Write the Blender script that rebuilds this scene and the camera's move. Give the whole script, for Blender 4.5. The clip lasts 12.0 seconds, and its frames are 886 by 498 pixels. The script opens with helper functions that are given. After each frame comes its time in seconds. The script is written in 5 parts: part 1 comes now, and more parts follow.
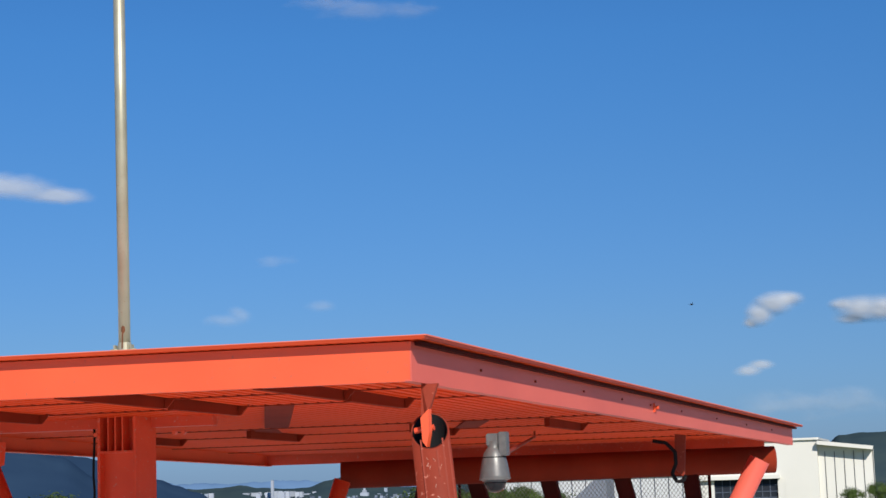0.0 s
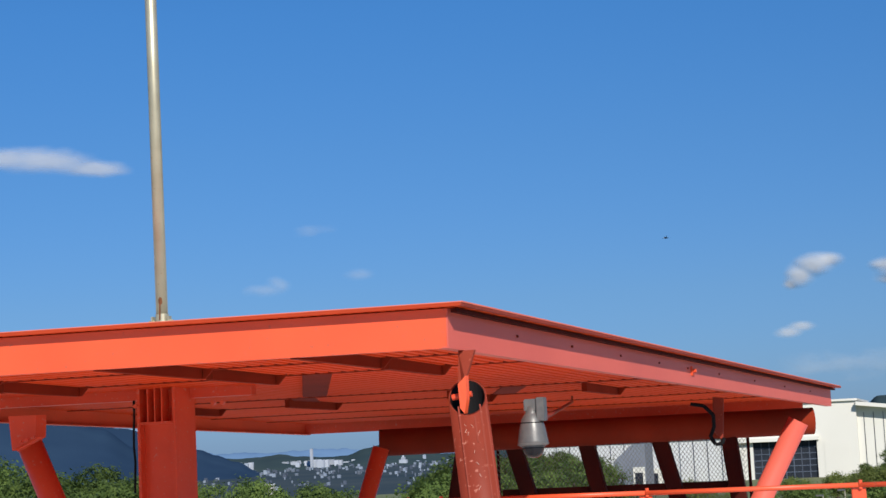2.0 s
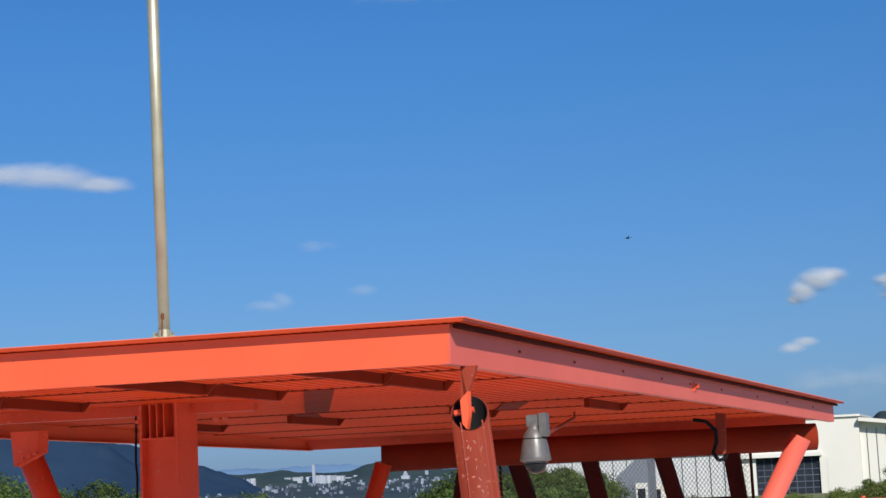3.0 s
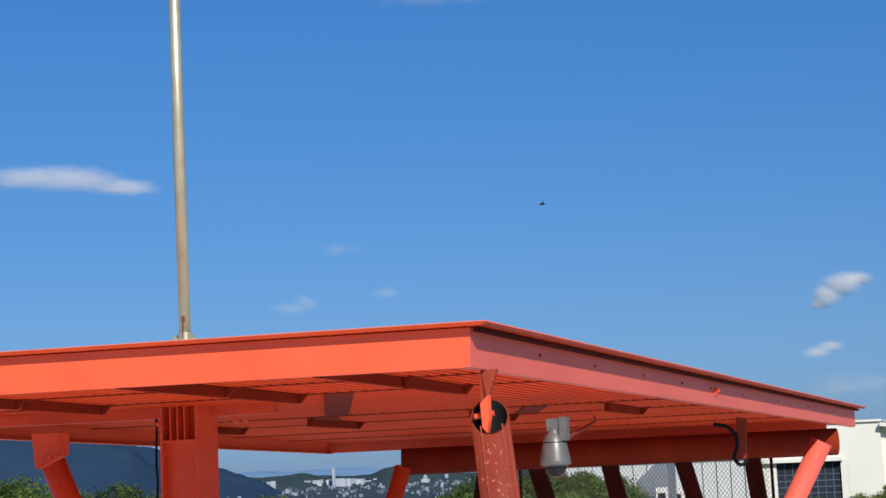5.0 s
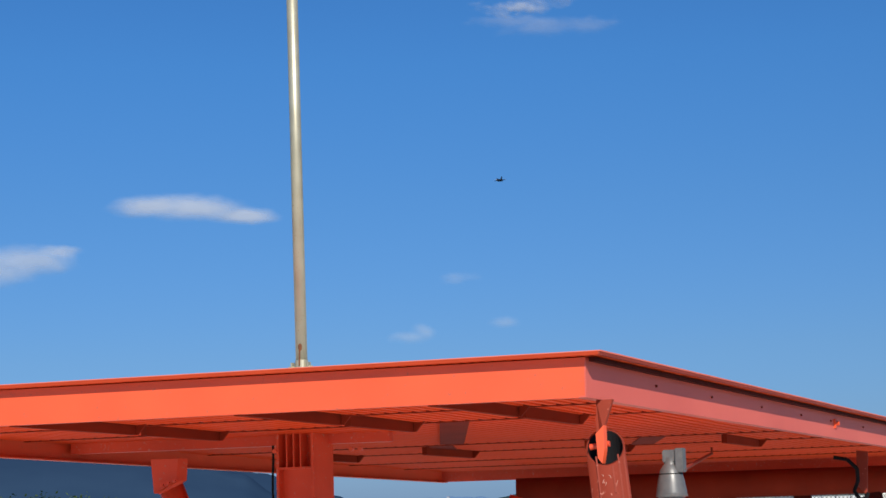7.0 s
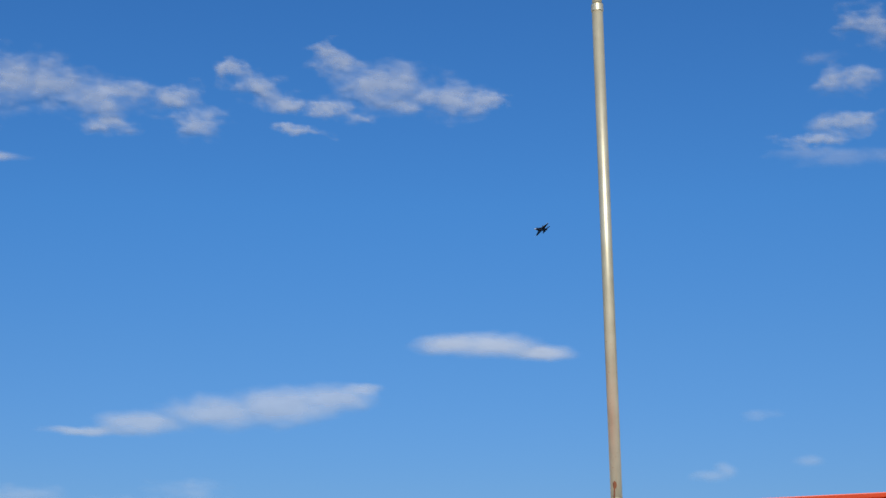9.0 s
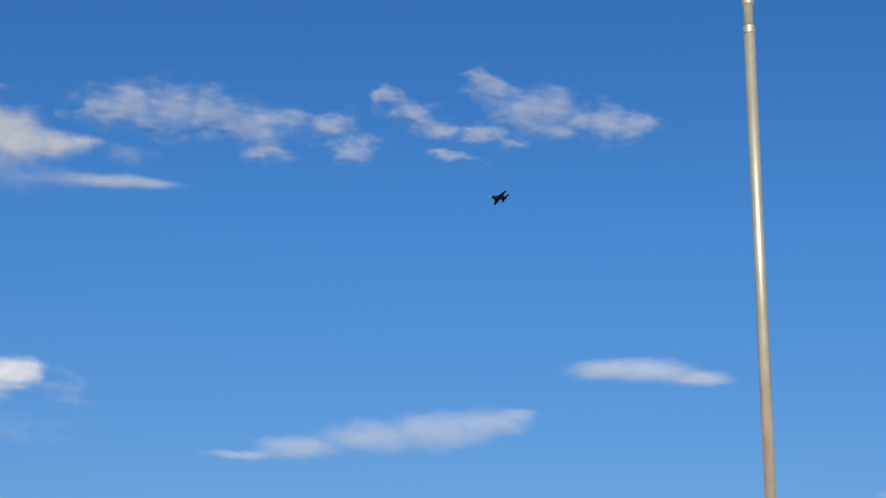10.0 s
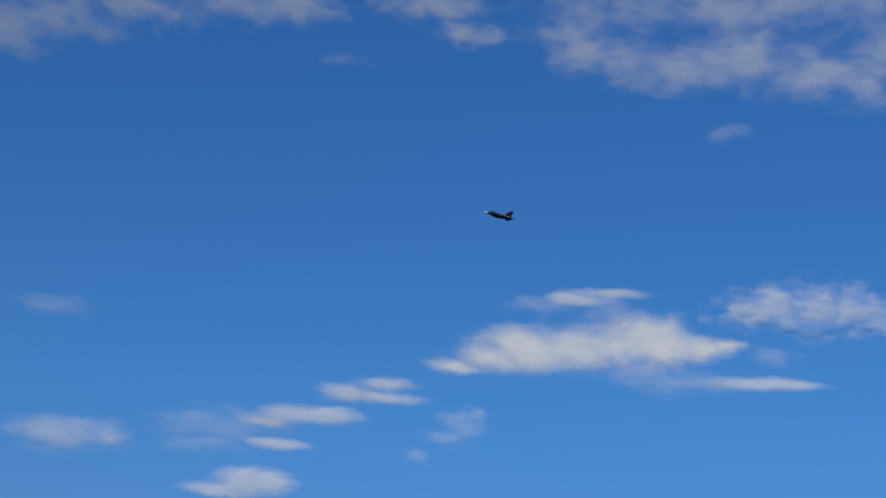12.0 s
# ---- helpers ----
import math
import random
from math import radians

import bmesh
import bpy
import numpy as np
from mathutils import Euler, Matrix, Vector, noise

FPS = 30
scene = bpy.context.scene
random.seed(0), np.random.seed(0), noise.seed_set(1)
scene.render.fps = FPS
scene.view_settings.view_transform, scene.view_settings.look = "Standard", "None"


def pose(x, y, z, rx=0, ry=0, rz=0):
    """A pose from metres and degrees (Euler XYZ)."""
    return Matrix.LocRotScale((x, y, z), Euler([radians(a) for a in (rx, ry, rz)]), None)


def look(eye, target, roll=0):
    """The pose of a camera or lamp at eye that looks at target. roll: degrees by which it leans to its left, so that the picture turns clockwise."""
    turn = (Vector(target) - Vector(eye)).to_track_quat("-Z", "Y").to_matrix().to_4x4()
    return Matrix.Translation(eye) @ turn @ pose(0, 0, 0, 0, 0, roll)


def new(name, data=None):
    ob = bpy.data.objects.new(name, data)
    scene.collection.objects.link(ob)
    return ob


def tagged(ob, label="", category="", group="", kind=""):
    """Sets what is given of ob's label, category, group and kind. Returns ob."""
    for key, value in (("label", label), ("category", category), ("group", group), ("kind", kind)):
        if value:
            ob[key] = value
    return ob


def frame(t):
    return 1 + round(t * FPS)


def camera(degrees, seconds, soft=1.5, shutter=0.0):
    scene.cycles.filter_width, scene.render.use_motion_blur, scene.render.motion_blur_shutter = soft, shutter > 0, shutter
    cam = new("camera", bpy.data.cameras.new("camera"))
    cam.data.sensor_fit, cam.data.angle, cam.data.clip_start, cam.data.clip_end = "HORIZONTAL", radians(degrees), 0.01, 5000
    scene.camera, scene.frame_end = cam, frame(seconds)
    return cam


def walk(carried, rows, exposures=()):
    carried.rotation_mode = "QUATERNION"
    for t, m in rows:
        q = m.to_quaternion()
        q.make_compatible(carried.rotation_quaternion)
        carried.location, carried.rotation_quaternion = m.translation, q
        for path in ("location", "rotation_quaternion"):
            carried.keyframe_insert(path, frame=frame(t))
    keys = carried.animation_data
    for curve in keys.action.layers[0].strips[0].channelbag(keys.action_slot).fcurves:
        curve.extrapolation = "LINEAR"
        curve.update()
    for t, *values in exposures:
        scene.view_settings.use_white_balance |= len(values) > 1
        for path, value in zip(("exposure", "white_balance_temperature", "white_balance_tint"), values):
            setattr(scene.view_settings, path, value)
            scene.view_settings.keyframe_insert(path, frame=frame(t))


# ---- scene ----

EYE = Vector((0.0, 0.0, 1.55))
FOV = 29.3

# ---- camera: a phone held by hand, that turns to follow the jet ----
cam = camera(FOV, 12.0, soft=1.5)


def held(yaw, pitch, roll, dx=0.0, dy=0.0):
    """The camera's pose from its yaw to the left, its pitch up and its lean, in degrees."""
    y, p = radians(yaw), radians(pitch)
    eye = EYE + Vector((dx, dy, 0))
    ahead = Vector((-math.sin(y) * math.cos(p), math.cos(y) * math.cos(p), math.sin(p)))
    return look(eye, eye + ahead * 10, roll)


walk(cam, [
    (0.0, held(14.48, 7.45, -1.96)), (0.1, held(14.77, 7.12, -2.05)), (0.2, held(15.04, 6.56, -2.14)),
    (0.3, held(15.22, 5.78, -2.24)), (0.4, held(15.35, 5.04, -2.34)), (0.5, held(15.37, 4.73, -2.4)),
    (0.6, held(15.42, 4.78, -2.45)), (0.8, held(15.58, 5.24, -2.5)), (1.0, held(15.67, 5.44, -2.55)),
    (1.5, held(15.7, 5.62, -2.66)), (2.0, held(15.71, 6.38, -2.77)), (2.5, held(15.72, 6.77, -2.83)),
    (3.0, held(15.76, 6.91, -2.78)), (5.0, held(16.45, 7.06, -2.55)), (5.5, held(17.01, 7.28, -2.28)),
    (6.0, held(17.1, 7.41, -2.22)), (6.5, held(17.84, 7.74, -2.18)), (7.0, held(20.35, 8.19, -1.83)),
    (7.2, held(21.89, 8.345, -1.57, -0.01, -0.005)), (8.8, held(28.82, 12.54, -0.67, -0.135, -0.06)),
    (9.0, held(30.34, 13.02, -0.57, -0.135, -0.06)), (9.5, held(32.81, 13.7, -0.16, -0.135, -0.06)),
    (10.0, held(35.66, 13.88, 0.41, -0.115, -0.05)), (10.5, held(39.87, 14.18, 1.42, -0.115, -0.05)),
    (11.0, held(44.97, 15.76, 2.57, -0.115, -0.05)), (11.5, held(50.99, 18.47, 3.31, -0.115, -0.05)),
    (12.0, held(58.34, 19.75, 4.76, -0.115, -0.05))],
    exposures=[(0.0, 0.0), (12.0, 0.0)])

# ---- light: afternoon sun behind the camera, clear sky ----
SUN_EL, SUN_AZ = 33.5, 211.0          # degrees; azimuth from +y to the left
to_sun = Vector((-math.sin(radians(SUN_AZ)) * math.cos(radians(SUN_EL)), math.cos(radians(SUN_AZ)) * math.cos(radians(SUN_EL)), math.sin(radians(SUN_EL))))
world = bpy.data.worlds.new("sky")
scene.world = world
world.use_nodes = True
wn, wl = world.node_tree.nodes, world.node_tree.links
sky = wn.new("ShaderNodeTexSky")
sky.sky_type, sky.sun_disc = "NISHITA", False
sky.sun_elevation, sky.sun_rotation = radians(SUN_EL), radians(-SUN_AZ)
sky.altitude, sky.air_density, sky.dust_density, sky.ozone_density = 50, 1.0, 0.2, 3.0
wn["Background"].inputs["Strength"].default_value = 0.1
# clear dry air: deeper blue, less glare towards the horizon
dirn, split, grade, tint = wn.new("ShaderNodeTexCoord"), wn.new("ShaderNodeSeparateXYZ"), wn.new("ShaderNodeValToRGB"), wn.new("ShaderNodeMix")
wl.new(dirn.outputs["Generated"], split.inputs[0])
wl.new(split.outputs["Z"], grade.inputs[0])
stops = grade.color_ramp.elements
stops[0].position, stops[0].color = 0.0, (0.23, 0.395, 0.83, 1)
stops[1].position, stops[1].color = 0.62, (0.50, 0.80, 1.15, 1)
for where, colour in ((0.08, (0.28, 0.465, 0.78, 1)), (0.17, (0.285, 0.545, 0.86, 1)), (0.25, (0.275, 0.615, 0.97, 1)), (0.36, (0.25, 0.612, 1.0, 1)), (0.47, (0.25, 0.615, 1.04, 1))):
    stops.new(where).color = colour
tint.data_type, tint.blend_type = "RGBA", "MULTIPLY"
tint.inputs[0].default_value = 1.0
wl.new(sky.outputs[0], tint.inputs[6])
wl.new(grade.outputs[0], tint.inputs[7])
wl.new(tint.outputs[2], wn["Background"].inputs["Color"])
sun = new("sun", bpy.data.lights.new("sun", "SUN"))
sun.data.energy, sun.data.angle, sun.data.color = 5.0, radians(0.53), (1.0, 0.95, 0.87)
sun.matrix_world = look(to_sun * 50, (0, 0, 0))


# ---- materials ----
def material(name, base, other=None, rough=0.6, metal=0.0, scale=4.0, bump=0.0, fine=60.0, spot=None, spot_amount=0.0, spec=0.5, per_object=0.0):
    """A painted or natural surface: two colours mixed by large noise, fine grain as relief, and spots of wear."""
    m = bpy.data.materials.new(name)
    m.use_nodes = True
    n, l = m.node_tree.nodes, m.node_tree.links
    b = n["Principled BSDF"]
    b.inputs["Roughness"].default_value, b.inputs["Metallic"].default_value = rough, metal
    b.inputs["Specular IOR Level"].default_value = spec
    geo = n.new("ShaderNodeTexCoord")
    big = n.new("ShaderNodeTexNoise")
    big.inputs["Scale"].default_value, big.inputs["Detail"].default_value = scale, 6
    l.new(geo.outputs["Object"], big.inputs["Vector"])
    ramp = n.new("ShaderNodeMapRange")
    ramp.inputs[1].default_value, ramp.inputs[2].default_value = 0.3, 0.7
    l.new(big.outputs[0], ramp.inputs[0])
    mix = n.new("ShaderNodeMix")
    mix.data_type = "RGBA"
    mix.inputs[6].default_value, mix.inputs[7].default_value = (*base, 1), (*(other or [c * 0.85 for c in base]), 1)
    l.new(ramp.outputs[0], mix.inputs[0])
    colour = mix.outputs[2]
    small = n.new("ShaderNodeTexNoise")
    small.inputs["Scale"].default_value, small.inputs["Detail"].default_value = fine, 4
    l.new(geo.outputs["Object"], small.inputs["Vector"])
    if spot:
        pick = n.new("ShaderNodeMapRange")
        pick.inputs[1].default_value, pick.inputs[2].default_value = 0.66 - 0.1 * spot_amount, 0.72
        l.new(small.outputs[0], pick.inputs[0])
        worn = n.new("ShaderNodeMix")
        worn.data_type = "RGBA"
        l.new(pick.outputs[0], worn.inputs[0])
        l.new(colour, worn.inputs[6])
        worn.inputs[7].default_value = (*spot, 1)
        colour = worn.outputs[2]
    if per_object:
        info = n.new("ShaderNodeObjectInfo")
        vary = n.new("ShaderNodeMapRange")
        vary.inputs[3].default_value, vary.inputs[4].default_value = 1 - per_object, 1 + per_object
        l.new(info.outputs["Random"], vary.inputs[0])
        hsv = n.new("ShaderNodeHueSaturation")
        l.new(vary.outputs[0], hsv.inputs["Value"])
        l.new(colour, hsv.inputs["Color"])
        colour = hsv.outputs[0]
    l.new(colour, b.inputs["Base Color"])
    if bump:
        rise = n.new("ShaderNodeBump")
        rise.inputs["Strength"].default_value, rise.inputs["Distance"].default_value = bump, 0.01
        l.new(small.outputs[0], rise.inputs["Height"])
        l.new(rise.outputs[0], b.inputs["Normal"])
    return m


def leaf_material(name, base, other, scale=0.7, per_object=0.25):
    """Leaves: a matt surface that lets a part of the light through."""
    m = material(name, base, other, rough=0.6, scale=scale, fine=6, per_object=per_object, spec=0.15)
    n, l = m.node_tree.nodes, m.node_tree.links
    b, out = n["Principled BSDF"], n["Material Output"]
    through_leaf, both = n.new("ShaderNodeBsdfTranslucent"), n.new("ShaderNodeMixShader")
    l.new(b.inputs["Base Color"].links[0].from_socket, through_leaf.inputs["Color"])
    both.inputs[0].default_value = 0.4
    l.new(b.outputs[0], both.inputs[1])
    l.new(through_leaf.outputs[0], both.inputs[2])
    l.new(both.outputs[0], out.inputs["Surface"])
    return m


ORANGE = material("orange_paint", (0.80, 0.105, 0.035), (0.72, 0.09, 0.03), rough=0.42, scale=1.3, bump=0.05, fine=25, spot=(0.55, 0.10, 0.05), spot_amount=0.2)
ORANGE_OLD = material("faded_orange_paint", (0.78, 0.092, 0.035), (0.66, 0.075, 0.03), spec=0.35, rough=0.36, scale=2.0, bump=0.08, fine=30, spot=(0.62, 0.22, 0.15), spot_amount=0.3)
SHEET = material("orange_sheet_steel", (0.84, 0.092, 0.022), (0.76, 0.078, 0.019), spec=0.06, rough=0.6, scale=0.8, bump=0.03)
CHIP = material("bare_scratch", (0.50, 0.27, 0.20), rough=0.6)
STEEL = material("galvanised_steel", (0.52, 0.48, 0.34), (0.43, 0.39, 0.27), rough=0.45, metal=0.55, scale=6, bump=0.05, spot=(0.4, 0.32, 0.2), spot_amount=0.1)
RUST = material("rust", (0.17, 0.055, 0.018), (0.11, 0.04, 0.016), rough=0.9, scale=40, bump=0.4)
ALUMINIUM = material("cast_aluminium", (0.17, 0.165, 0.155), (0.13, 0.125, 0.12), rough=0.4, metal=0.3, spec=0.3, scale=15, bump=0.05)
SMOKED = material("smoked_dome", (0.012, 0.012, 0.014), rough=0.12, spec=0.3)
BLACK = material("black_rubber", (0.012, 0.012, 0.013), rough=0.8, spec=0.08)
# near white, so that the unseen floors throw light up under the roof
CONCRETE = material("pale_deck_paving", (0.80, 0.77, 0.72), (0.74, 0.71, 0.66), rough=0.85, scale=0.8, bump=0.3)
WIRE = material("painted_wire", (0.22, 0.20, 0.17), rough=0.6)
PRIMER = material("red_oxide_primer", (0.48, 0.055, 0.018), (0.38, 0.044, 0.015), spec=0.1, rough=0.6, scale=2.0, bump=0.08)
# joists, bearers and pipe beam: shade under the roof put into the red
SHADE_RED = material("shaded_red_paint", (0.25, 0.030, 0.012), (0.20, 0.024, 0.010), spec=0.05, rough=0.7, scale=2.0, bump=0.08)
RIM_HIGHLIGHT = material("rim_highlight_orange", (0.74, 0.17, 0.105), (0.66, 0.14, 0.085), rough=0.7, scale=3.0)
PINK = material("sun_faded_orange_paint", (0.66, 0.125, 0.082), (0.59, 0.105, 0.07), rough=0.45, scale=1.0, bump=0.05, fine=25)
BROWN = material("dull_brown_red", (0.27, 0.042, 0.022), (0.21, 0.034, 0.018), spec=0.12, rough=0.5, scale=2.0, bump=0.08, fine=30, spot=(0.45, 0.16, 0.11), spot_amount=0.2)
# on the back posts and rail this maroon holds their deep shade
DARK_RED = material("dark_maroon", (0.07, 0.011, 0.007), (0.045, 0.008, 0.006), spec=0.06, rough=0.7, scale=2.0, bump=0.08)
# bluish: the haze over the plain is put into its colour
LAND = material("haze_blue_plain", (0.040, 0.062, 0.080), (0.065, 0.085, 0.095), rough=1.0, scale=0.004, fine=0.03, spec=0.0)
WHITE = material("white_cladding", (0.72, 0.70, 0.63), (0.65, 0.63, 0.56), rough=0.6, scale=0.05, fine=2)
WHITE_DIM = material("pale_cladding", (0.62, 0.63, 0.62), (0.55, 0.56, 0.56), rough=0.7, scale=0.06, fine=2)
GLASS_DARK = material("dark_panes", (0.015, 0.02, 0.03), (0.03, 0.035, 0.045), rough=0.7, scale=0.3, spec=0.1)
LEAF = leaf_material("leaves", (0.15, 0.21, 0.05), (0.07, 0.115, 0.03))
LEAF_LIGHT = leaf_material("yellow_green_leaves", (0.20, 0.24, 0.06), (0.12, 0.15, 0.04))
LEAF_DRY = leaf_material("dry_leaves", (0.30, 0.24, 0.10), (0.18, 0.15, 0.06), scale=1.0)
BARK = material("bark", (0.10, 0.07, 0.05), (0.06, 0.045, 0.035), rough=0.9, scale=3, bump=0.5)
GRASS = material("ground_cover", (0.11, 0.15, 0.04), (0.15, 0.15, 0.07), rough=0.95, scale=0.02, fine=0.6, bump=0.5)
GABLE_GREY = material("gable_grey", (0.20, 0.22, 0.26), (0.16, 0.18, 0.215), rough=0.7, scale=0.1, fine=2)
TAN = material("tan_render", (0.42, 0.34, 0.25), (0.36, 0.29, 0.21), rough=0.9, scale=0.5, fine=5)
PALE_LOT = material("pale_paving", (0.56, 0.53, 0.49), (0.48, 0.46, 0.42), rough=0.9, scale=0.05, fine=1)
TARMAC = material("tarmac", (0.10, 0.10, 0.10), (0.07, 0.07, 0.07), rough=0.9, scale=0.1, fine=4)
# hills, ridge and far town: distance haze mixed into the base colours
HILL = material("haze_blue_hill", (0.030, 0.060, 0.105), (0.022, 0.046, 0.088), rough=1.0, scale=0.006, fine=0.05, spec=0.0)
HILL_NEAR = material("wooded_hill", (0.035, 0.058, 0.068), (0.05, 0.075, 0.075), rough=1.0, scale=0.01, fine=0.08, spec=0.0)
HILL_FAR = material("haze_coloured_ridge", (0.16, 0.27, 0.42), (0.14, 0.245, 0.39), rough=1.0, scale=0.002, fine=0.01, spec=0.0)
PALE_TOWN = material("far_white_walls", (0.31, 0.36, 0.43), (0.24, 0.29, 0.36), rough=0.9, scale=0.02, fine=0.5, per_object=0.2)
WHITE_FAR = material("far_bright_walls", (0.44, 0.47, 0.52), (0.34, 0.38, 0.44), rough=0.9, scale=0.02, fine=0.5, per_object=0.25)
TOWN = material("haze_dimmed_town_walls", (0.20, 0.24, 0.30), (0.14, 0.17, 0.22), rough=0.9, scale=0.02, fine=0.5, per_object=0.5)
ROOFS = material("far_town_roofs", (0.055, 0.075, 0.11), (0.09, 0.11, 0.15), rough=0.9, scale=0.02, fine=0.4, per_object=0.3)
JET_SKIN = material("dark_blue_camouflage", (0.008, 0.010, 0.017), (0.016, 0.022, 0.036), spec=0.15, rough=0.5, scale=0.35, fine=3)
JET_PALE = material("pale_radome", (0.45, 0.47, 0.50), rough=0.45)
JET_GLASS = material("canopy_glass", (0.01, 0.01, 0.012), rough=0.08, spec=0.8)


# ---- mesh helpers ----
def mesh_of(bm, name, mat, smooth=False):
    me = bpy.data.meshes.new(name)
    bm.normal_update()
    bm.to_mesh(me)
    bm.free()
    me.materials.append(mat)
    if smooth:
        for p in me.polygons:
            p.use_smooth = True
    return me


def part(name, bm, mat, parent=None, label="", smooth=False):
    ob = new(name, mesh_of(bm, name, mat, smooth))
    if parent:
        ob.parent = parent
        ob.matrix_parent_inverse = Matrix.Translation(-parent.location) if parent.type == "EMPTY" else Matrix.Identity(4)
    return tagged(ob, label)


def thing(name, at, label, category, group="", kind=""):
    ob = new(name)
    ob.location = at
    ob.empty_display_size = 0.1
    return tagged(ob, label, category, group, kind)


def basis(p, q, up=(0, 0, 1)):
    p, q = Vector(p), Vector(q)
    d = (q - p).normalized()
    side = d.cross(Vector(up))
    if side.length < 1e-4:
        side = d.cross(Vector((0, 1, 0)))
    side.normalize()
    return p, q, d, side, side.cross(d)


def sweep(p, q, outline, up=(0, 0, 1), bm=None, caps=True):
    """A bar from p to q with the cross-section outline, pairs of (to the right, up)."""
    bm = bm or bmesh.new()
    p, q, d, side, top = basis(p, q, up)
    rings = [[bm.verts.new(c + side * a + top * b) for a, b in outline] for c in (p, q)]
    n = len(outline)
    for i in range(n):
        bm.faces.new((rings[0][i], rings[0][(i + 1) % n], rings[1][(i + 1) % n], rings[1][i]))
    if caps:
        bm.faces.new(rings[0][::-1])
        bm.faces.new(rings[1])
    return bm


def box(w, h, z=0.0, c=0.0):
    """A rectangle w by h whose middle is z above the line, with cut corners c."""
    if c <= 0:
        return [(-w / 2, z - h / 2), (w / 2, z - h / 2), (w / 2, z + h / 2), (-w / 2, z + h / 2)]
    x, y = w / 2, h / 2
    return [(-x + c, z - y), (x - c, z - y), (x, z - y + c), (x, z + y - c), (x - c, z + y), (-x + c, z + y), (-x, z + y - c), (-x, z - y + c)]


def channel(h, w, t, turn=1):
    """A U section open to one side, web at 0, top at 0, hanging down by h."""
    s = turn
    o = [(0, 0), (0, -h), (s * w, -h), (s * w, -h + t), (s * t, -h + t), (s * t, -t), (s * w, -t), (s * w, 0)]
    return o


def h_section(w, h, t):
    x, y = w / 2, h / 2
    return [(-x, -y), (x, -y), (x, -y + t), (t / 2, -y + t), (t / 2, y - t), (x, y - t), (x, y), (-x, y), (-x, y - t), (-t / 2, y - t), (-t / 2, -y + t), (-x, -y + t)]


def ring(r, n=12):
    return [(r * math.cos(2 * math.pi * i / n), r * math.sin(2 * math.pi * i / n)) for i in range(n)]


def round_bar(p, q, r, n=10, bm=None):
    return sweep(p, q, ring(r, n), bm=bm)


def open_tube(p, q, r, wall, n=28, cut=None):
    """A hollow tube; its upper end q may be cut by a plane with the normal cut."""
    bm = bmesh.new()
    p, q, d, side, top = basis(p, q)
    loops = []
    for c, rad, end in ((p, r, 0), (q, r, 1), (q, r - wall, 1), (p, r - wall, 0)):
        row = []
        for a, b in ring(rad, n):
            v = c + side * a + top * b
            if end and cut is not None:
                k = Vector(cut)
                v = v - d * ((v - c).dot(k) / d.dot(k))
            row.append(bm.verts.new(v))
        loops.append(row)
    for j in range(4):
        a, b = loops[j], loops[(j + 1) % 4]
        for i in range(n):
            bm.faces.new((a[i], a[(i + 1) % n], b[(i + 1) % n], b[i]))
    return bm


def lathe(profile, n=24, at=(0, 0, 0), bm=None):
    """A turned body from pairs (radius, z)."""
    bm = bm or bmesh.new()
    rows = [[bm.verts.new((at[0] + r * math.cos(2 * math.pi * i / n), at[1] + r * math.sin(2 * math.pi * i / n), at[2] + z)) for i in range(n)] for r, z in profile]
    for a, b in zip(rows, rows[1:]):
        for i in range(n):
            bm.faces.new((a[i], a[(i + 1) % n], b[(i + 1) % n], b[i]))
    bm.faces.new(rows[0][::-1])
    bm.faces.new(rows[-1])
    return bm


def block(x0, y0, z0, x1, y1, z1, bm=None, bevel=0.0):
    own = bm is None
    bm = bm or bmesh.new()
    v = [bm.verts.new((x, y, z)) for z in (z0, z1) for x, y in ((x0, y0), (x1, y0), (x1, y1), (x0, y1))]
    for f in ((3, 2, 1, 0), (4, 5, 6, 7), (0, 1, 5, 4), (1, 2, 6, 5), (2, 3, 7, 6), (3, 0, 4, 7)):
        bm.faces.new([v[i] for i in f])
    if own and bevel:
        bmesh.ops.bevel(bm, geom=bm.edges[:], offset=bevel, segments=2, affect="EDGES")
    return bm


def plate(points, thick, way):
    """A flat plate with the given corners, thickened along way."""
    bm = bmesh.new()
    w = Vector(way).normalized() * thick / 2
    a = [bm.verts.new(Vector(p) - w) for p in points]
    b = [bm.verts.new(Vector(p) + w) for p in points]
    n = len(points)
    bm.faces.new(a[::-1])
    bm.faces.new(b)
    for i in range(n):
        bm.faces.new((a[i], a[(i + 1) % n], b[(i + 1) % n], b[i]))
    bmesh.ops.recalc_face_normals(bm, faces=bm.faces[:])
    return bm


def far(az, el, d):
    """The place at azimuth az (to the left of +y) and elevation el, d metres from the eye over the ground."""
    return Vector((-math.sin(radians(az)) * d, math.cos(radians(az)) * d, 1.55 + math.tan(radians(el)) * d))


# ---- ground and deck ----
GROUND = -9.0
DECK = -0.25
LAND_FORM = ((0, -9.0), (345, -9.0), (420, -11.0), (600, -20.0), (1000, -31.0), (1800, -41.0), (5000, -50.0))


def land(r):
    """Height of the ground r metres from the deck: level round it, then falling to the plain."""
    for (a, z), (b, w) in zip(LAND_FORM, LAND_FORM[1:]):
        if r <= b:
            return z + (w - z) * (r - a) / (b - a)
    return LAND_FORM[-1][1]


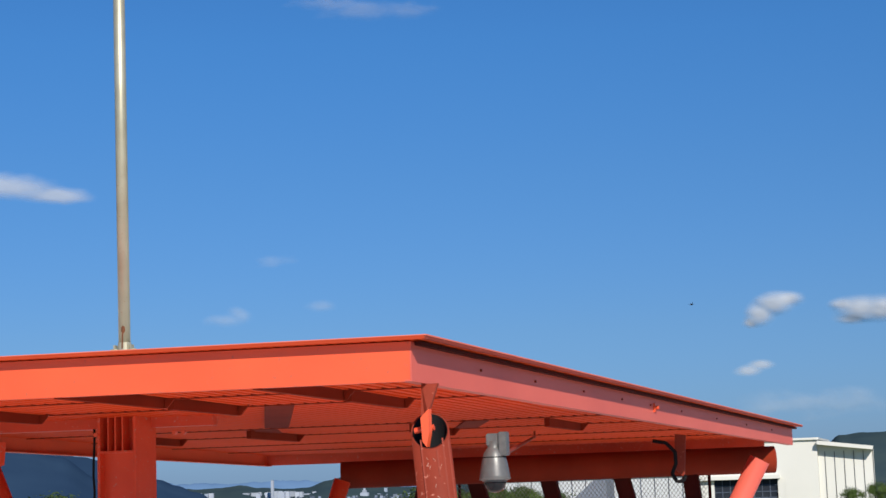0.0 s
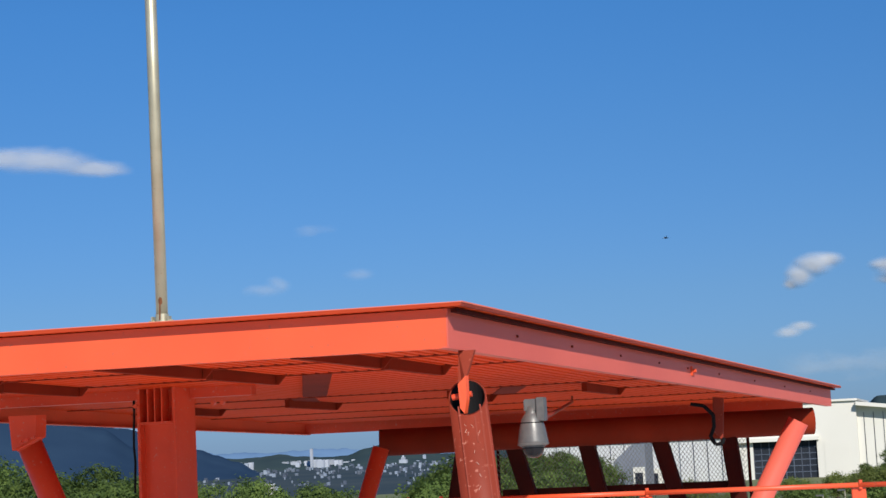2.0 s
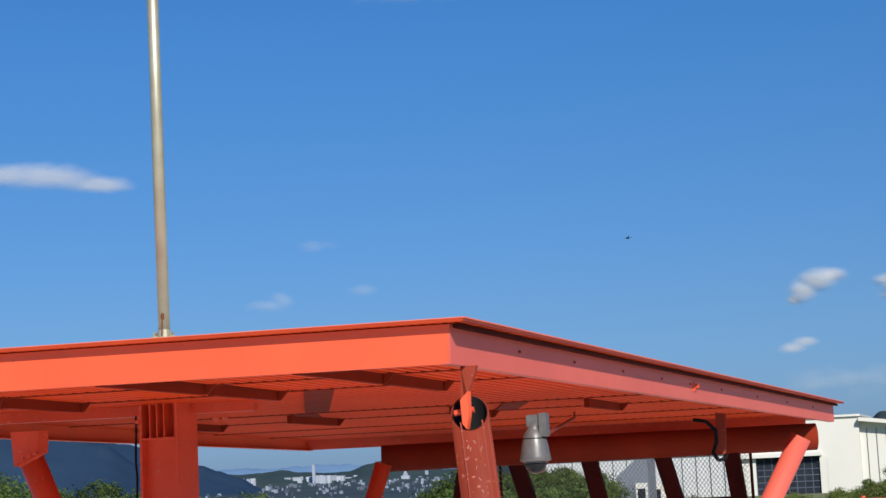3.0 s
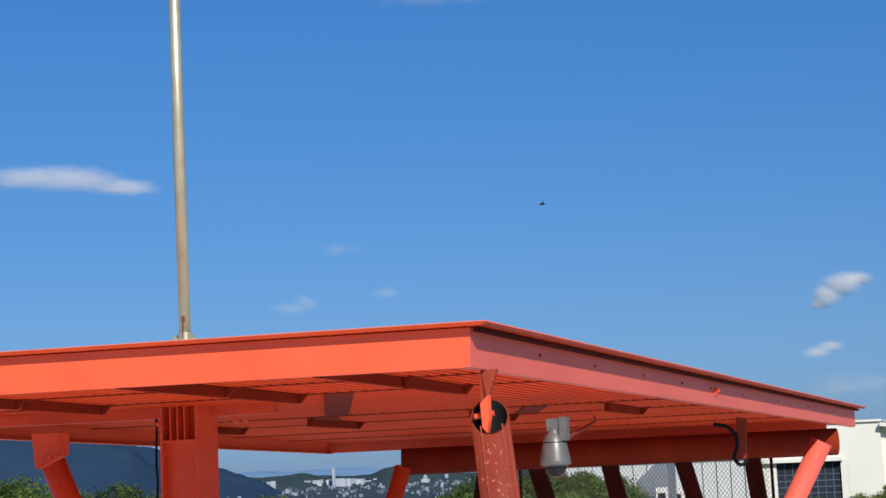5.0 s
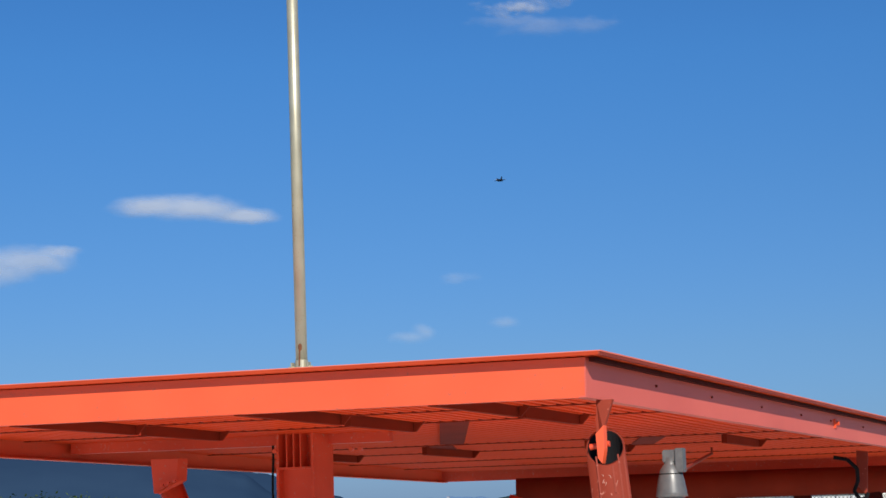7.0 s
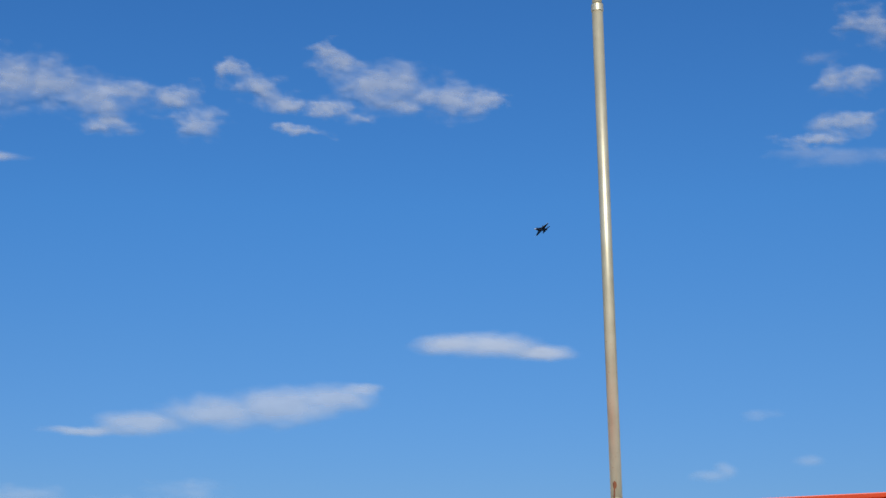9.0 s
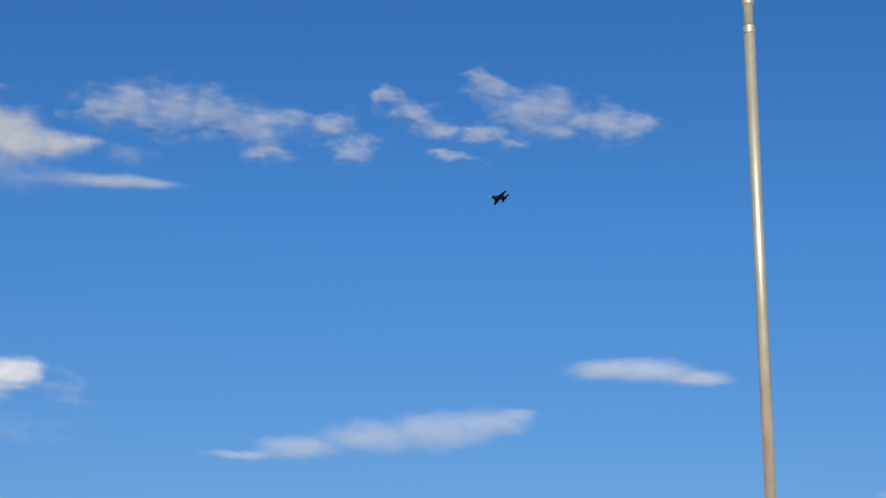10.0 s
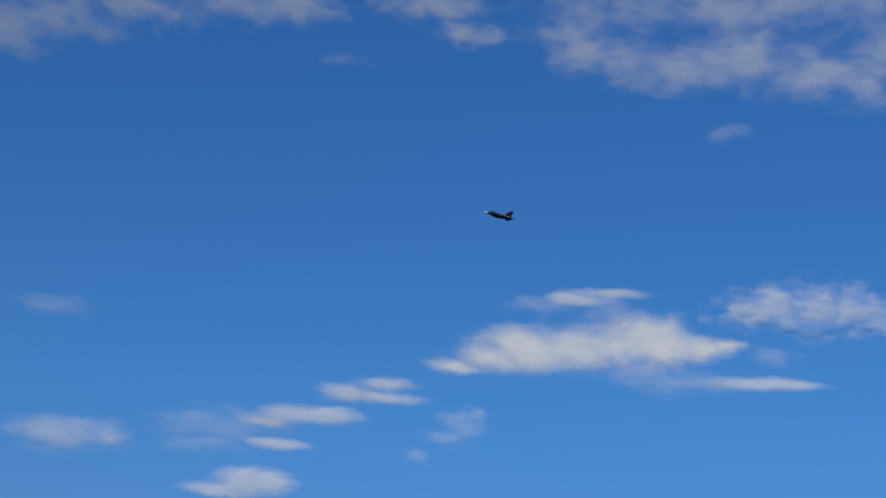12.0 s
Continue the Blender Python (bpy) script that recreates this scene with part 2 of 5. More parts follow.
bm = bmesh.new()
rows = []
for r in (0.5, 40, 90, 160, 300, 345, 420, 600, 1000, 1800, 2400, 4900):
    rows.append([bm.verts.new((r * math.cos(a * math.pi / 32), r * math.sin(a * math.pi / 32), land(r))) for a in range(64)])
for a, b in zip(rows, rows[1:]):
    for i in range(64):
        bm.faces.new((a[i], b[i], b[(i + 1) % 64], a[(i + 1) % 64]))
bm.faces.new(rows[0])
bmesh.ops.recalc_face_normals(bm, faces=bm.faces[:])
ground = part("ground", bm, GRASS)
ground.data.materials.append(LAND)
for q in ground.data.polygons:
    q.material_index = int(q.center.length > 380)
tagged(ground, "grassy open ground around the viewing deck", "ground", kind="structure")

# unseen pale disc, added as a reflector for the canopy's underside
bm = bmesh.new()
rim = [bm.verts.new((66 * math.cos(a * math.pi / 24), 66 * math.sin(a * math.pi / 24), GROUND + 0.03)) for a in range(48)]
bm.faces.new(rim)
tagged(part("pavement", bm, CONCRETE), "unseen pale ground added to bounce light up under the canopy", "pavement", kind="structure")
deck = part("floor", plate([(-11.5, -5, DECK - 0.15), (3.2, -5, DECK - 0.15), (4.2, 16.4, DECK - 0.15), (-13.2, 16.8, DECK - 0.15)], 0.3, (0, 0, 1)), CONCRETE)
tagged(deck, "grey concrete floor of the raised viewing deck", "deck", kind="structure")
for x, y in ((-11, -4), (2.7, -4), (-12, 15), (3.6, 15)):
    part("pier", sweep((x, y, GROUND), (x, y, DECK - 0.3), box(0.6, 0.6, c=0.05)), CONCRETE, deck)


# ---- the orange steel canopy ----
def under(y):
    """Height of the underside of the edge beams: the roof falls to the back."""
    return 2.185 - 0.0255 * (y - 11.55)


NEAR_R, FAR_R, FAR_L, NEAR_L = (-3.24, 11.55), (-1.52, 27.9), (-9.85, 26.2), (-9.9, 11.38)
H = 0.282
canopy = thing("steel_canopy", (-6, 19, DECK), "large orange painted steel canopy with corrugated roof on slanting tube legs", "canopy")


def edge_beam(a, b, h=H, name="edge_beam", turn=1, mat=ORANGE):
    return part(name, sweep((*a, under(a[1]) + H), (*b, under(b[1]) + H), channel(h, 0.09, 0.012, turn)), mat, canopy)


edge_beam(NEAR_R, NEAR_L, turn=1)
edge_beam(NEAR_R, FAR_R, turn=-1, mat=PINK)
edge_beam(NEAR_L, FAR_L, h=0.38, turn=1)


# corrugated roof sheet with an overhang, waves along one slanting way
def roof_sheet():
    bm = bmesh.new()
    o = 0.085
    corners = [Vector((NEAR_R[0] + o * 1.3, NEAR_R[1] - o)), Vector((FAR_R[0] + o * 1.6, FAR_R[1] + o)), Vector((FAR_L[0] - o, FAR_L[1] + o)), Vector((NEAR_L[0] - o, NEAR_L[1] - o))]
    way = Vector((math.sin(radians(20)), math.cos(radians(20))))
    across = Vector((way.y, -way.x))
    lo, hi = min(c.dot(across) for c in corners), max(c.dot(across) for c in corners)
    pitch_w, crest = 0.075, 0.007
    k = int((hi - lo) / pitch_w * 4)
    both = []
    for level in (0.0, 0.010):
        row = []
        for i in range(k + 1):
            s = lo + (hi - lo) * i / k
            # clip the line across = s to the outline
            ts = []
            for a, b in zip(corners, corners[1:] + corners[:1]):
                da, db = a.dot(across) - s, b.dot(across) - s
                if da * db <= 0 and abs(da - db) > 1e-9:
                    ts.append((a + (b - a) * (da / (da - db))).dot(way))
            if len(ts) < 2:
                row.append(None)
                continue
            wave = crest * (0.0, 0.5, 1.0, 0.5)[i % 4]
            ends = []
            for u in (min(ts), max(ts)):
                c = across * s + way * u
                ends.append(bm.verts.new((c.x, c.y, under(c.y) + H + 0.006 + wave + level)))
            row.append(ends)
        for a, b in zip(row, row[1:]):
            if a and b:
                bm.faces.new((a[0], b[0], b[1], a[1]))
        both.append(row)
    for (a, b), (c, d) in zip(zip(both[0], both[0][1:]), zip(both[1], both[1][1:])):
        if a and b and c and d:
            for e in (0, 1):
                bm.faces.new((a[e], b[e], d[e], c[e]))
    return bm


def right_x(y):
    return NEAR_R[0] + (y - NEAR_R[1]) * (FAR_R[0] - NEAR_R[0]) / (FAR_R[1] - NEAR_R[1])


part("roof_sheet", roof_sheet(), SHEET, canopy, "corrugated orange steel roof sheet")
# pale sheet added on the unseen roof top; keeps orange bounce off the pole
bm = plate([(right_x(11.9) - 0.15, 11.9, under(11.9) + H + 0.066), (FAR_R[0] - 0.1, 27.8, under(27.8) + H + 0.068), (FAR_L[0] + 0.1, 26.1, under(26.1) + H + 0.068), (NEAR_L[0] + 0.1, 11.9, under(11.9) + H + 0.066)], 0.02, (0, 0, 1))
part("roofing_felt", bm, CONCRETE, canopy, "unseen pale sheet added to keep orange bounce off the pole")
# flat drip edges along the sheet's rim
part("drip_edge", sweep((NEAR_R[0] + 0.12, NEAR_R[1] - 0.085, under(11.45) + H + 0.014), (FAR_R[0] + 0.15, FAR_R[1] + 0.085, under(28) + H + 0.014), box(0.03, 0.022)), BROWN, canopy)
part("drip_edge", sweep((NEAR_R[0] + 0.12, NEAR_R[1] - 0.088, under(11.45) + H + 0.017), (NEAR_L[0] - 0.1, NEAR_L[1] - 0.088, under(11.3) + H + 0.017), box(0.01, 0.024)), PRIMER, canopy)
# pale strips put the highlight along the roof's rim into colour
part("roof_flashing", sweep((NEAR_R[0] + 0.12, NEAR_R[1] - 0.09, under(11.45) + H + 0.032), (FAR_R[0] + 0.15, FAR_R[1] + 0.085, under(28) + H + 0.032), box(0.034, 0.01)), RIM_HIGHLIGHT, canopy, "pale strip for the highlight on the roof rim")
part("roof_flashing", sweep((NEAR_R[0] + 0.12, NEAR_R[1] - 0.087, under(11.45) + H + 0.033), (NEAR_L[0] - 0.1, NEAR_L[1] - 0.087, under(11.3) + H + 0.033), box(0.012, 0.006)), RIM_HIGHLIGHT, canopy, "pale strip for the highlight on the roof rim")


GO = Vector((0.05, -0.005))
part("gutter_strip", sweep((NEAR_R[0] + GO.x, NEAR_R[1], under(11.55) + H - 0.016), (FAR_R[0] + GO.x, FAR_R[1], under(27.9) + H - 0.016), box(0.05, 0.028)), DARK_RED, canopy, "narrow dark strip below the roof rim")


# ribbed deck under the roof: ribs along the long edge
RIB = Vector((math.sin(radians(6)), math.cos(radians(6))))
DECKING = 0.088                        # height of the ribs over the edge beams' underside


def decking(y0, y1, lap):
    """One strip of ribbed decking between two depths; its far end dips a little onto the strip behind it."""
    bm = bmesh.new()
    corners = [Vector((right_x(y0) - 0.02, max(y0, 11.58))), Vector((right_x(y1) - 0.02, y1)), Vector((-9.86, y1)), Vector((-9.86, y0))]
    across = Vector((RIB.y, -RIB.x))
    lo, hi = min(c.dot(across) for c in corners), max(c.dot(across) for c in corners)
    shape = ((0.0, 0.0), (0.066, 0.0), (0.072, 0.066), (0.118, 0.066))
    s, k, prev = lo + 0.001, 0, None
    while s < hi:
        at, rise = shape[k % 4]
        s = lo + 0.001 + 0.124 * (k // 4) + at
        ts = []
        for a, b in zip(corners, corners[1:] + corners[:1]):
            da, db = a.dot(across) - s, b.dot(across) - s
            if da * db <= 0 and abs(da - db) > 1e-9:
                ts.append((a + (b - a) * (da / (da - db))).dot(RIB))
        row = []
        if len(ts) >= 2:
            for i in range(3):
                c = across * s + RIB * (min(ts) + (max(ts) - min(ts)) * i / 2)
                row.append(bm.verts.new((c.x, c.y, under(c.y) + DECKING + rise - lap * (c.y - y0) / (y1 - y0))))
        if prev and row:
            for i in range(2):
                bm.faces.new((prev[i], row[i], row[i + 1], prev[i + 1]))
        prev = row or prev
        k += 1
    return bm


CROSS = (11.45, 13.1, 14.4, 16.3, 18.2, 19.9, 22.4, 24.5, 26.2)
for y0, y1 in zip(CROSS, CROSS[1:]):
    part("decking", decking(y0, y1, 0.012), SHEET, canopy, "ribbed orange steel roof decking")
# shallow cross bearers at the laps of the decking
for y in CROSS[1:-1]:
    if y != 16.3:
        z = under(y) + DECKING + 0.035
        part("cross_bearer", sweep((right_x(y) - 0.1, y, z), (-9.85, y, z), [(0, 0), (0, -0.055), (0.06, -0.055), (0.06, 0)]), SHADE_RED, canopy)


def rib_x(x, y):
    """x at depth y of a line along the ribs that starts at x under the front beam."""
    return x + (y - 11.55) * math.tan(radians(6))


# longitudinal joists in lengths between the bearers, each length ending in a shadow-shaped plate
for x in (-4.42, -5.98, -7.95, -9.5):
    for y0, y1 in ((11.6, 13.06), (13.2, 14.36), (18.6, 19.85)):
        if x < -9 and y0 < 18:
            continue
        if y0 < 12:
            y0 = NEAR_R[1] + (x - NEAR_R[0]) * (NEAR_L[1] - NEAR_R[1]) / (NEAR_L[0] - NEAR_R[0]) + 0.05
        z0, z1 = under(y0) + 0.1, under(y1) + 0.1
        part("joist", sweep((rib_x(x, y0), y0, z0), (rib_x(x, y1), y1, z1), [(-0.03, 0), (-0.03, -0.108), (0.03, -0.108), (0.03, 0)]), SHADE_RED, canopy)
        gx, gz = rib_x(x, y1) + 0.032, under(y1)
        part("joist_gusset", plate([(gx, y1 - 0.02, gz - 0.008), (gx + 0.02, y1 - 0.02, gz - 0.008), (gx + 0.12, y1 - 0.02, gz + 0.1), (gx, y1 - 0.02, gz + 0.1)], 0.02, (0, 1, 0)), SHADE_RED, canopy)
# flat diagonal strips that stand for shadows between the bearers
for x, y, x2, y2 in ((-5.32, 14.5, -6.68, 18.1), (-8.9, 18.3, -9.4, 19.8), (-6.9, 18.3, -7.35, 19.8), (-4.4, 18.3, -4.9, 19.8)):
    part("diagonal_strut", sweep((x, y, under(y) + 0.078), (x2, y2, under(y2) + 0.078), box(0.27, 0.012)), SHADE_RED, canopy)
# heavy pipe beam at the back, its shade put into the colour
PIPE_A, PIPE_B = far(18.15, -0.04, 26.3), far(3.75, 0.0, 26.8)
part("pipe_beam", open_tube(PIPE_A, PIPE_B, 0.205, 0.012), SHADE_RED, canopy, smooth=True)
part("back_beam", sweep((FAR_L[0], FAR_L[1], under(26) + 0.1), (-7.95, 26.62, under(26) + 0.1), box(0.1, 0.38)), ORANGE_OLD, canopy)
part("back_beam", sweep((-8.25, 26.5, under(26) - 0.02), (FAR_R[0] - 0.45, FAR_R[1] - 0.1, under(27.9) + 0.0), box(0.1, 0.5)), ORANGE_OLD, canopy)


# slanting tube legs
def leg(top, foot, r, name="tube_leg", mat=ORANGE_OLD, cut=None):
    return part(name, open_tube(foot, top, r, 0.012, cut=cut), mat, canopy, smooth=True)


LEG_TOP = far(15.13, 1.35, 12.35)
LEG_LOW = far(14.72, -3.62, 11.9)
leg_foot = LEG_TOP + (LEG_LOW - LEG_TOP) * ((LEG_TOP.z - DECK) / (LEG_TOP.z - LEG_LOW.z))
# black lining added for the shade inside the tube's open end
part("bore", open_tube(leg_foot, LEG_TOP, 0.1275, 0.003, cut=(0.05, -0.55, 0.83)), BLACK, canopy, "black lining that stands for the shade inside the tube")
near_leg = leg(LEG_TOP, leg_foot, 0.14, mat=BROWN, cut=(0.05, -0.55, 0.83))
for (az, el), (az2, el2), d, r in (((29.65, 0.52), (28.66, -2.1), 17.3, 0.125), ((18.1, -0.2), (19.2, -3.43), 25.6, 0.125), ((4.22, 0.02), (6.4, -3.98), 26.0, 0.155)):
    a, b = far(az, el, d), far(az2, el2, d)
    foot = DECK if d < 20 else GROUND
    leg(a, a + (b - a) * ((a.z - foot) / (a.z - b.z)), r, mat=PINK if az < 10 else ORANGE_OLD)

# bracket at the head of the leg beside the column, and the pivot at its foot
part("leg_bracket", plate([far(30.12, 1.4, 17.15), far(29.24, 1.4, 17.15), far(29.28, 0.68, 17.15), far(30.02, 0.28, 17.15)], 0.12, (0.45, 0.9, 0)), ORANGE_OLD, canopy)
part("weld_bead", sweep(far(30.03, 0.27, 17.06), far(29.27, 0.67, 17.06), box(0.02, 0.02)), ORANGE_OLD, canopy)
for az in (29.9, 29.7, 29.5):
    q = far(az, 0.55 + (29.9 - az) * 0.3, 17.03)
    part("bolt", round_bar(q, q + Vector((0.02, -0.06, 0)), 0.016, 6), ORANGE_OLD, canopy)
pv = far(28.1, -2.45, 16.3)
part("pivot_drum", round_bar(pv + Vector((-0.12, -0.05, 0)), pv + Vector((0.12, 0.05, 0)), 0.16, 18), ORANGE_OLD, canopy)
part("pivot_plate", sweep((pv.x - 0.16, pv.y, DECK), (pv.x - 0.16, pv.y, pv.z + 0.12), box(0.05, 0.3, c=0.01), up=(0.4, 0.9, 0)), ORANGE, canopy)
part("pivot_plate", sweep((pv.x + 0.02, pv.y - 0.06, DECK), (pv.x + 0.02, pv.y - 0.06, pv.z + 0.1), box(0.16, 0.06, c=0.01), up=(0.4, 0.9, 0)), ORANGE, canopy)

# column of H section under the roof, with stiffeners and a collar
COL = far(25.2, 0, 17.0)
COL_TOP = under(COL.y) + H - 0.02
col_turn = Vector((0.994, -0.113, 0)).normalized()
part("column", sweep((COL.x, COL.y, DECK), (COL.x, COL.y, COL_TOP), h_section(0.38, 0.43, 0.03), up=col_turn), ORANGE_OLD, canopy)
for k in (-1, 1):
    side = col_turn.cross(Vector((0, 0, 1))) * (0.10 * k)
    part("web_plate", sweep((COL.x + side.x, COL.y + side.y, DECK), (COL.x + side.x, COL.y + side.y, COL_TOP - 0.51), box(0.012, 0.37), up=col_turn), ORANGE_OLD, canopy)
for z in (COL_TOP - 0.52, COL_TOP - 0.06):
    part("stiffener", sweep((COL.x, COL.y, z), (COL.x, COL.y, z + 0.02), box(0.37, 0.37), up=col_turn), ORANGE_OLD, canopy)
for k in (-0.1, -0.02, 0.06):
    p = COL + col_turn * k + Vector((-0.113, -0.994, 0)) * 0.12
    part("stiffener", sweep((p.x, p.y, COL_TOP - 0.51), (p.x, p.y, COL_TOP - 0.05), box(0.12, 0.014), up=col_turn), ORANGE_OLD, canopy)
part("head_beam", sweep((COL.x - 2.6, COL.y - 0.1, COL_TOP - 0.16), (COL.x + 0.85, COL.y + 0.2, COL_TOP - 0.16), box(0.14, 0.24)), ORANGE_OLD, canopy)
for az in (26.15, 23.6, 23.3):
    p = far(az, 1.55, 16.7)
    part("bolt", round_bar(p, p + Vector((0, -0.05, 0)), 0.022, 6), ORANGE, canopy)

# gusset, clevis and pin where the open leg meets the roof corner
G = Vector((NEAR_R[0] + 0.06, NEAR_R[1] + 0.30, under(11.85)))
# the gusset's shade is put into its dark brown-red
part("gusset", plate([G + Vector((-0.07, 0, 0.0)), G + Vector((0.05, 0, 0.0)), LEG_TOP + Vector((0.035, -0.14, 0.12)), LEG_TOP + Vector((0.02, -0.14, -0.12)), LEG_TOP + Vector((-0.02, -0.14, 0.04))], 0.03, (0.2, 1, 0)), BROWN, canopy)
part("clevis", plate([LEG_TOP + Vector((-0.01, -0.17, 0.09)), LEG_TOP + Vector((0.05, -0.17, 0.15)), LEG_TOP + Vector((0.05, -0.17, -0.02)), LEG_TOP + Vector((0.03, -0.17, -0.12)), LEG_TOP + Vector((0.0, -0.17, -0.08))], 0.05, (0.2, 1, 0)), ORANGE, canopy)
part("pin", round_bar(LEG_TOP + Vector((-0.085, -0.1, 0.0)), LEG_TOP + Vector((0.06, -0.1, 0.02)), 0.022, 12), ORANGE_OLD, canopy)
# weld seams and scratches down the leg
leg_way = (LEG_LOW - LEG_TOP).normalized()
front = Vector((0.26, -0.96, 0)).normalized()
front = (front - leg_way * front.dot(leg_way)).normalized()
right = front.cross(leg_way) * -1
for a in (-0.55, 0.25, 0.62, 1.05):
    o = (front * math.cos(a) - right * math.sin(a)) * 0.141
    s = LEG_TOP + leg_way * (0.22 if a == 0.25 else 0.12)
    e = LEG_TOP + leg_way * (0.42 if a == 0.25 else 1.5)
    part("weld_seam", sweep(s + o, e + o, box(0.012, 0.008), up=front), BROWN, canopy)
rnd = random.Random(4)
for i in range(9):
    a, d = (rnd.uniform(-0.6, 0.5), rnd.uniform(0.26, 0.34)) if i < 5 else (rnd.uniform(0.0, 0.12), 0.3 + 0.09 * (i - 3))
    o = (front * math.cos(a) - right * math.sin(a)) * 0.142
    s = LEG_TOP + leg_way * d + o
    part("paint_scratch", sweep(s, s + leg_way * rnd.uniform(0.012, 0.03) + right * rnd.uniform(-0.02, 0.02), box(rnd.uniform(0.002, 0.004), 0.003), up=front), CHIP, canopy)
# lug and bolt heads on the long edge beam, hanging bracket behind
face = Vector((0.9945, -0.1046, 0))
for y in (13.0, 14.4, 15.9, 17.3, 18.5, 20.0, 22.0, 24.0, 26.0):
    p = Vector((right_x(y), y, under(y) + H * 0.62))
    part("bolt", round_bar(p, p + face * 0.014, 0.012, 6), BROWN, canopy)
p = Vector((right_x(18.7), 18.7, under(18.7) + H * 0.55))
part("lug", plate([p + Vector((0, -0.06, 0.05)), p + Vector((0, 0.06, 0.05)), p + Vector((0, 0.06, -0.05)), p + Vector((0, -0.06, -0.05))], 0.03, face), ORANGE, canopy)
part("lug_pin", round_bar(p + face * 0.01, p + face * 0.05, 0.022, 8), ORANGE, canopy)
a, b = far(7.7, 0.75, 22.0), far(7.0, -0.55, 22.2)
bm = bmesh.new()
pts = [a.lerp(b, 0.0), a.lerp(b, 0.1) + Vector((0.14, 0, 0.02)), a.lerp(b, 0.3) + Vector((0.2, 0, 0)), a.lerp(b, 0.6) + Vector((0.12, 0, 0)), a.lerp(b, 0.85), b + Vector((0.02, 0, -0.03)), b + Vector((0.1, 0, -0.02)), b + Vector((0.13, 0, 0.05))]
for s, e in zip(pts, pts[1:]):
    round_bar(s, e, 0.024, 10, bm)
part("hanging_hook", bm, BLACK, canopy, "dark curved hook bracket")
part("hook_plate", plate([far(6.95, 0.95, 22.2), far(6.6, 0.9, 22.2), far(6.7, -0.5, 22.2), far(7.0, -0.2, 22.2)], 0.03, (0.1, 1, 0)), BROWN, canopy)

# leaning posts and rail behind the pipe beam, the roof's shade in their colour
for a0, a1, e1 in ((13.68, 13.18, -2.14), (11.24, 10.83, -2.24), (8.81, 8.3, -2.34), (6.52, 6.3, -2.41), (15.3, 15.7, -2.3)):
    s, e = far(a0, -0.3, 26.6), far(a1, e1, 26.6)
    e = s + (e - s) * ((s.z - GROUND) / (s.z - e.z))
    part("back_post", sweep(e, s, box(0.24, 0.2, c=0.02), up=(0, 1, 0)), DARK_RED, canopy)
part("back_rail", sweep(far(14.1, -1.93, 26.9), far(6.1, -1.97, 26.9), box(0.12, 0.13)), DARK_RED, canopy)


# ---- wire mesh guard behind the canopy ----
def mesh_guard():
    bm = bmesh.new()
    a, b = far(14.2, 0, 27.2), far(5.9, 0, 27.2)
    way = (b - a).normalized()
    length, z0, z1, cw, ch = (b - a).length, DECK - 0.6, 1.5, 0.062, 0.042
    r = 0.0036
    for i in range(int(length / cw)):
        for j in range(int((z1 - z0) / ch)):
            x = (i + 0.5 * (j % 2)) * cw
            p = a + way * x
            z = z0 + j * ch
            for dx in (-0.5, 0.5):
                q = p + way * (cw * dx)
                s, e = Vector((p.x, p.y, z)), Vector((q.x, q.y, z + ch))
                side = Vector((way.y, -way.x, 0)) * r
                up = (e - s).normalized().cross(side.normalized()) * r
                ring_a = [bm.verts.new(s + side), bm.verts.new(s + up), bm.verts.new(s - up - side)]
                ring_b = [bm.verts.new(e + side), bm.verts.new(e + up), bm.verts.new(e - up - side)]
                for k in range(3):
                    bm.faces.new((ring_a[k], ring_a[(k + 1) % 3], ring_b[(k + 1) % 3], ring_b[k]))
    return bm


guard = thing("wire_mesh_guard", far(10, 0, 27.2) * 1.0, "dark wire mesh guard standing behind the orange canopy", "mesh fence")
guard.location.z = GROUND
part("wire_mesh", mesh_guard(), WIRE, guard)
for az in (14.2, 5.9):
    p = far(az, 0, 27.25)
    part("guard_post", round_bar((p.x, p.y, GROUND), (p.x, p.y, 1.55), 0.025, 8), DARK_RED, guard)
p, q = far(14.2, 0, 27.25), far(5.9, 0, 27.25)
part("guard_rail", round_bar((p.x, p.y, 1.52), (q.x, q.y, 1.52), 0.02, 8), ORANGE_OLD, guard)


# ---- railings ----
def railing(label, posts, heights, brackets=(), mat=ORANGE):
    rail = thing("railing", (posts[0][0], posts[0][1], DECK), label, "railing", group="deck railings")
    for x, y, w in posts:
        part("post", sweep((x, y, DECK), (x, y, heights[0] - 0.03), box(w, 0.07, c=0.008), up=(0, 1, 0)), mat, rail)
    for z in heights:
        bm = bmesh.new()
        for a, b in zip(posts, posts[1:]):
            round_bar((a[0], a[1] - 0.05, z), (b[0], b[1] - 0.05, z), 0.024, 10, bm)
        part("rail", bm, mat, rail, smooth=True)
        for x, y, w in posts:
            part("clamp", round_bar((x + 0.02, y - 0.05, z - 0.035), (x + 0.02, y - 0.05, z + 0.045), 0.018, 6), mat, rail)
    return rail


RY = 16.2
R_POSTS = [(-math.tan(radians(a)) * RY, RY, w) for a, w in ((17.3, 0.12), (16.2, 0.12), (14.6, 0.1), (9.35, 0.12), (2.45, 0.13), (-5.0, 0.12), (-12, 0.12))]
railing("bright orange steel railing with three round bars at the deck edge", R_POSTS, (0.945, 0.76, 0.56, 0.36, 0.16))
L_POSTS = [(-math.tan(radians(a)) * 16.6, 16.6, w) for a, w in ((38, 0.1), (28.5, 0.16), (25.2, 0.16), (22.0, 0.09))]
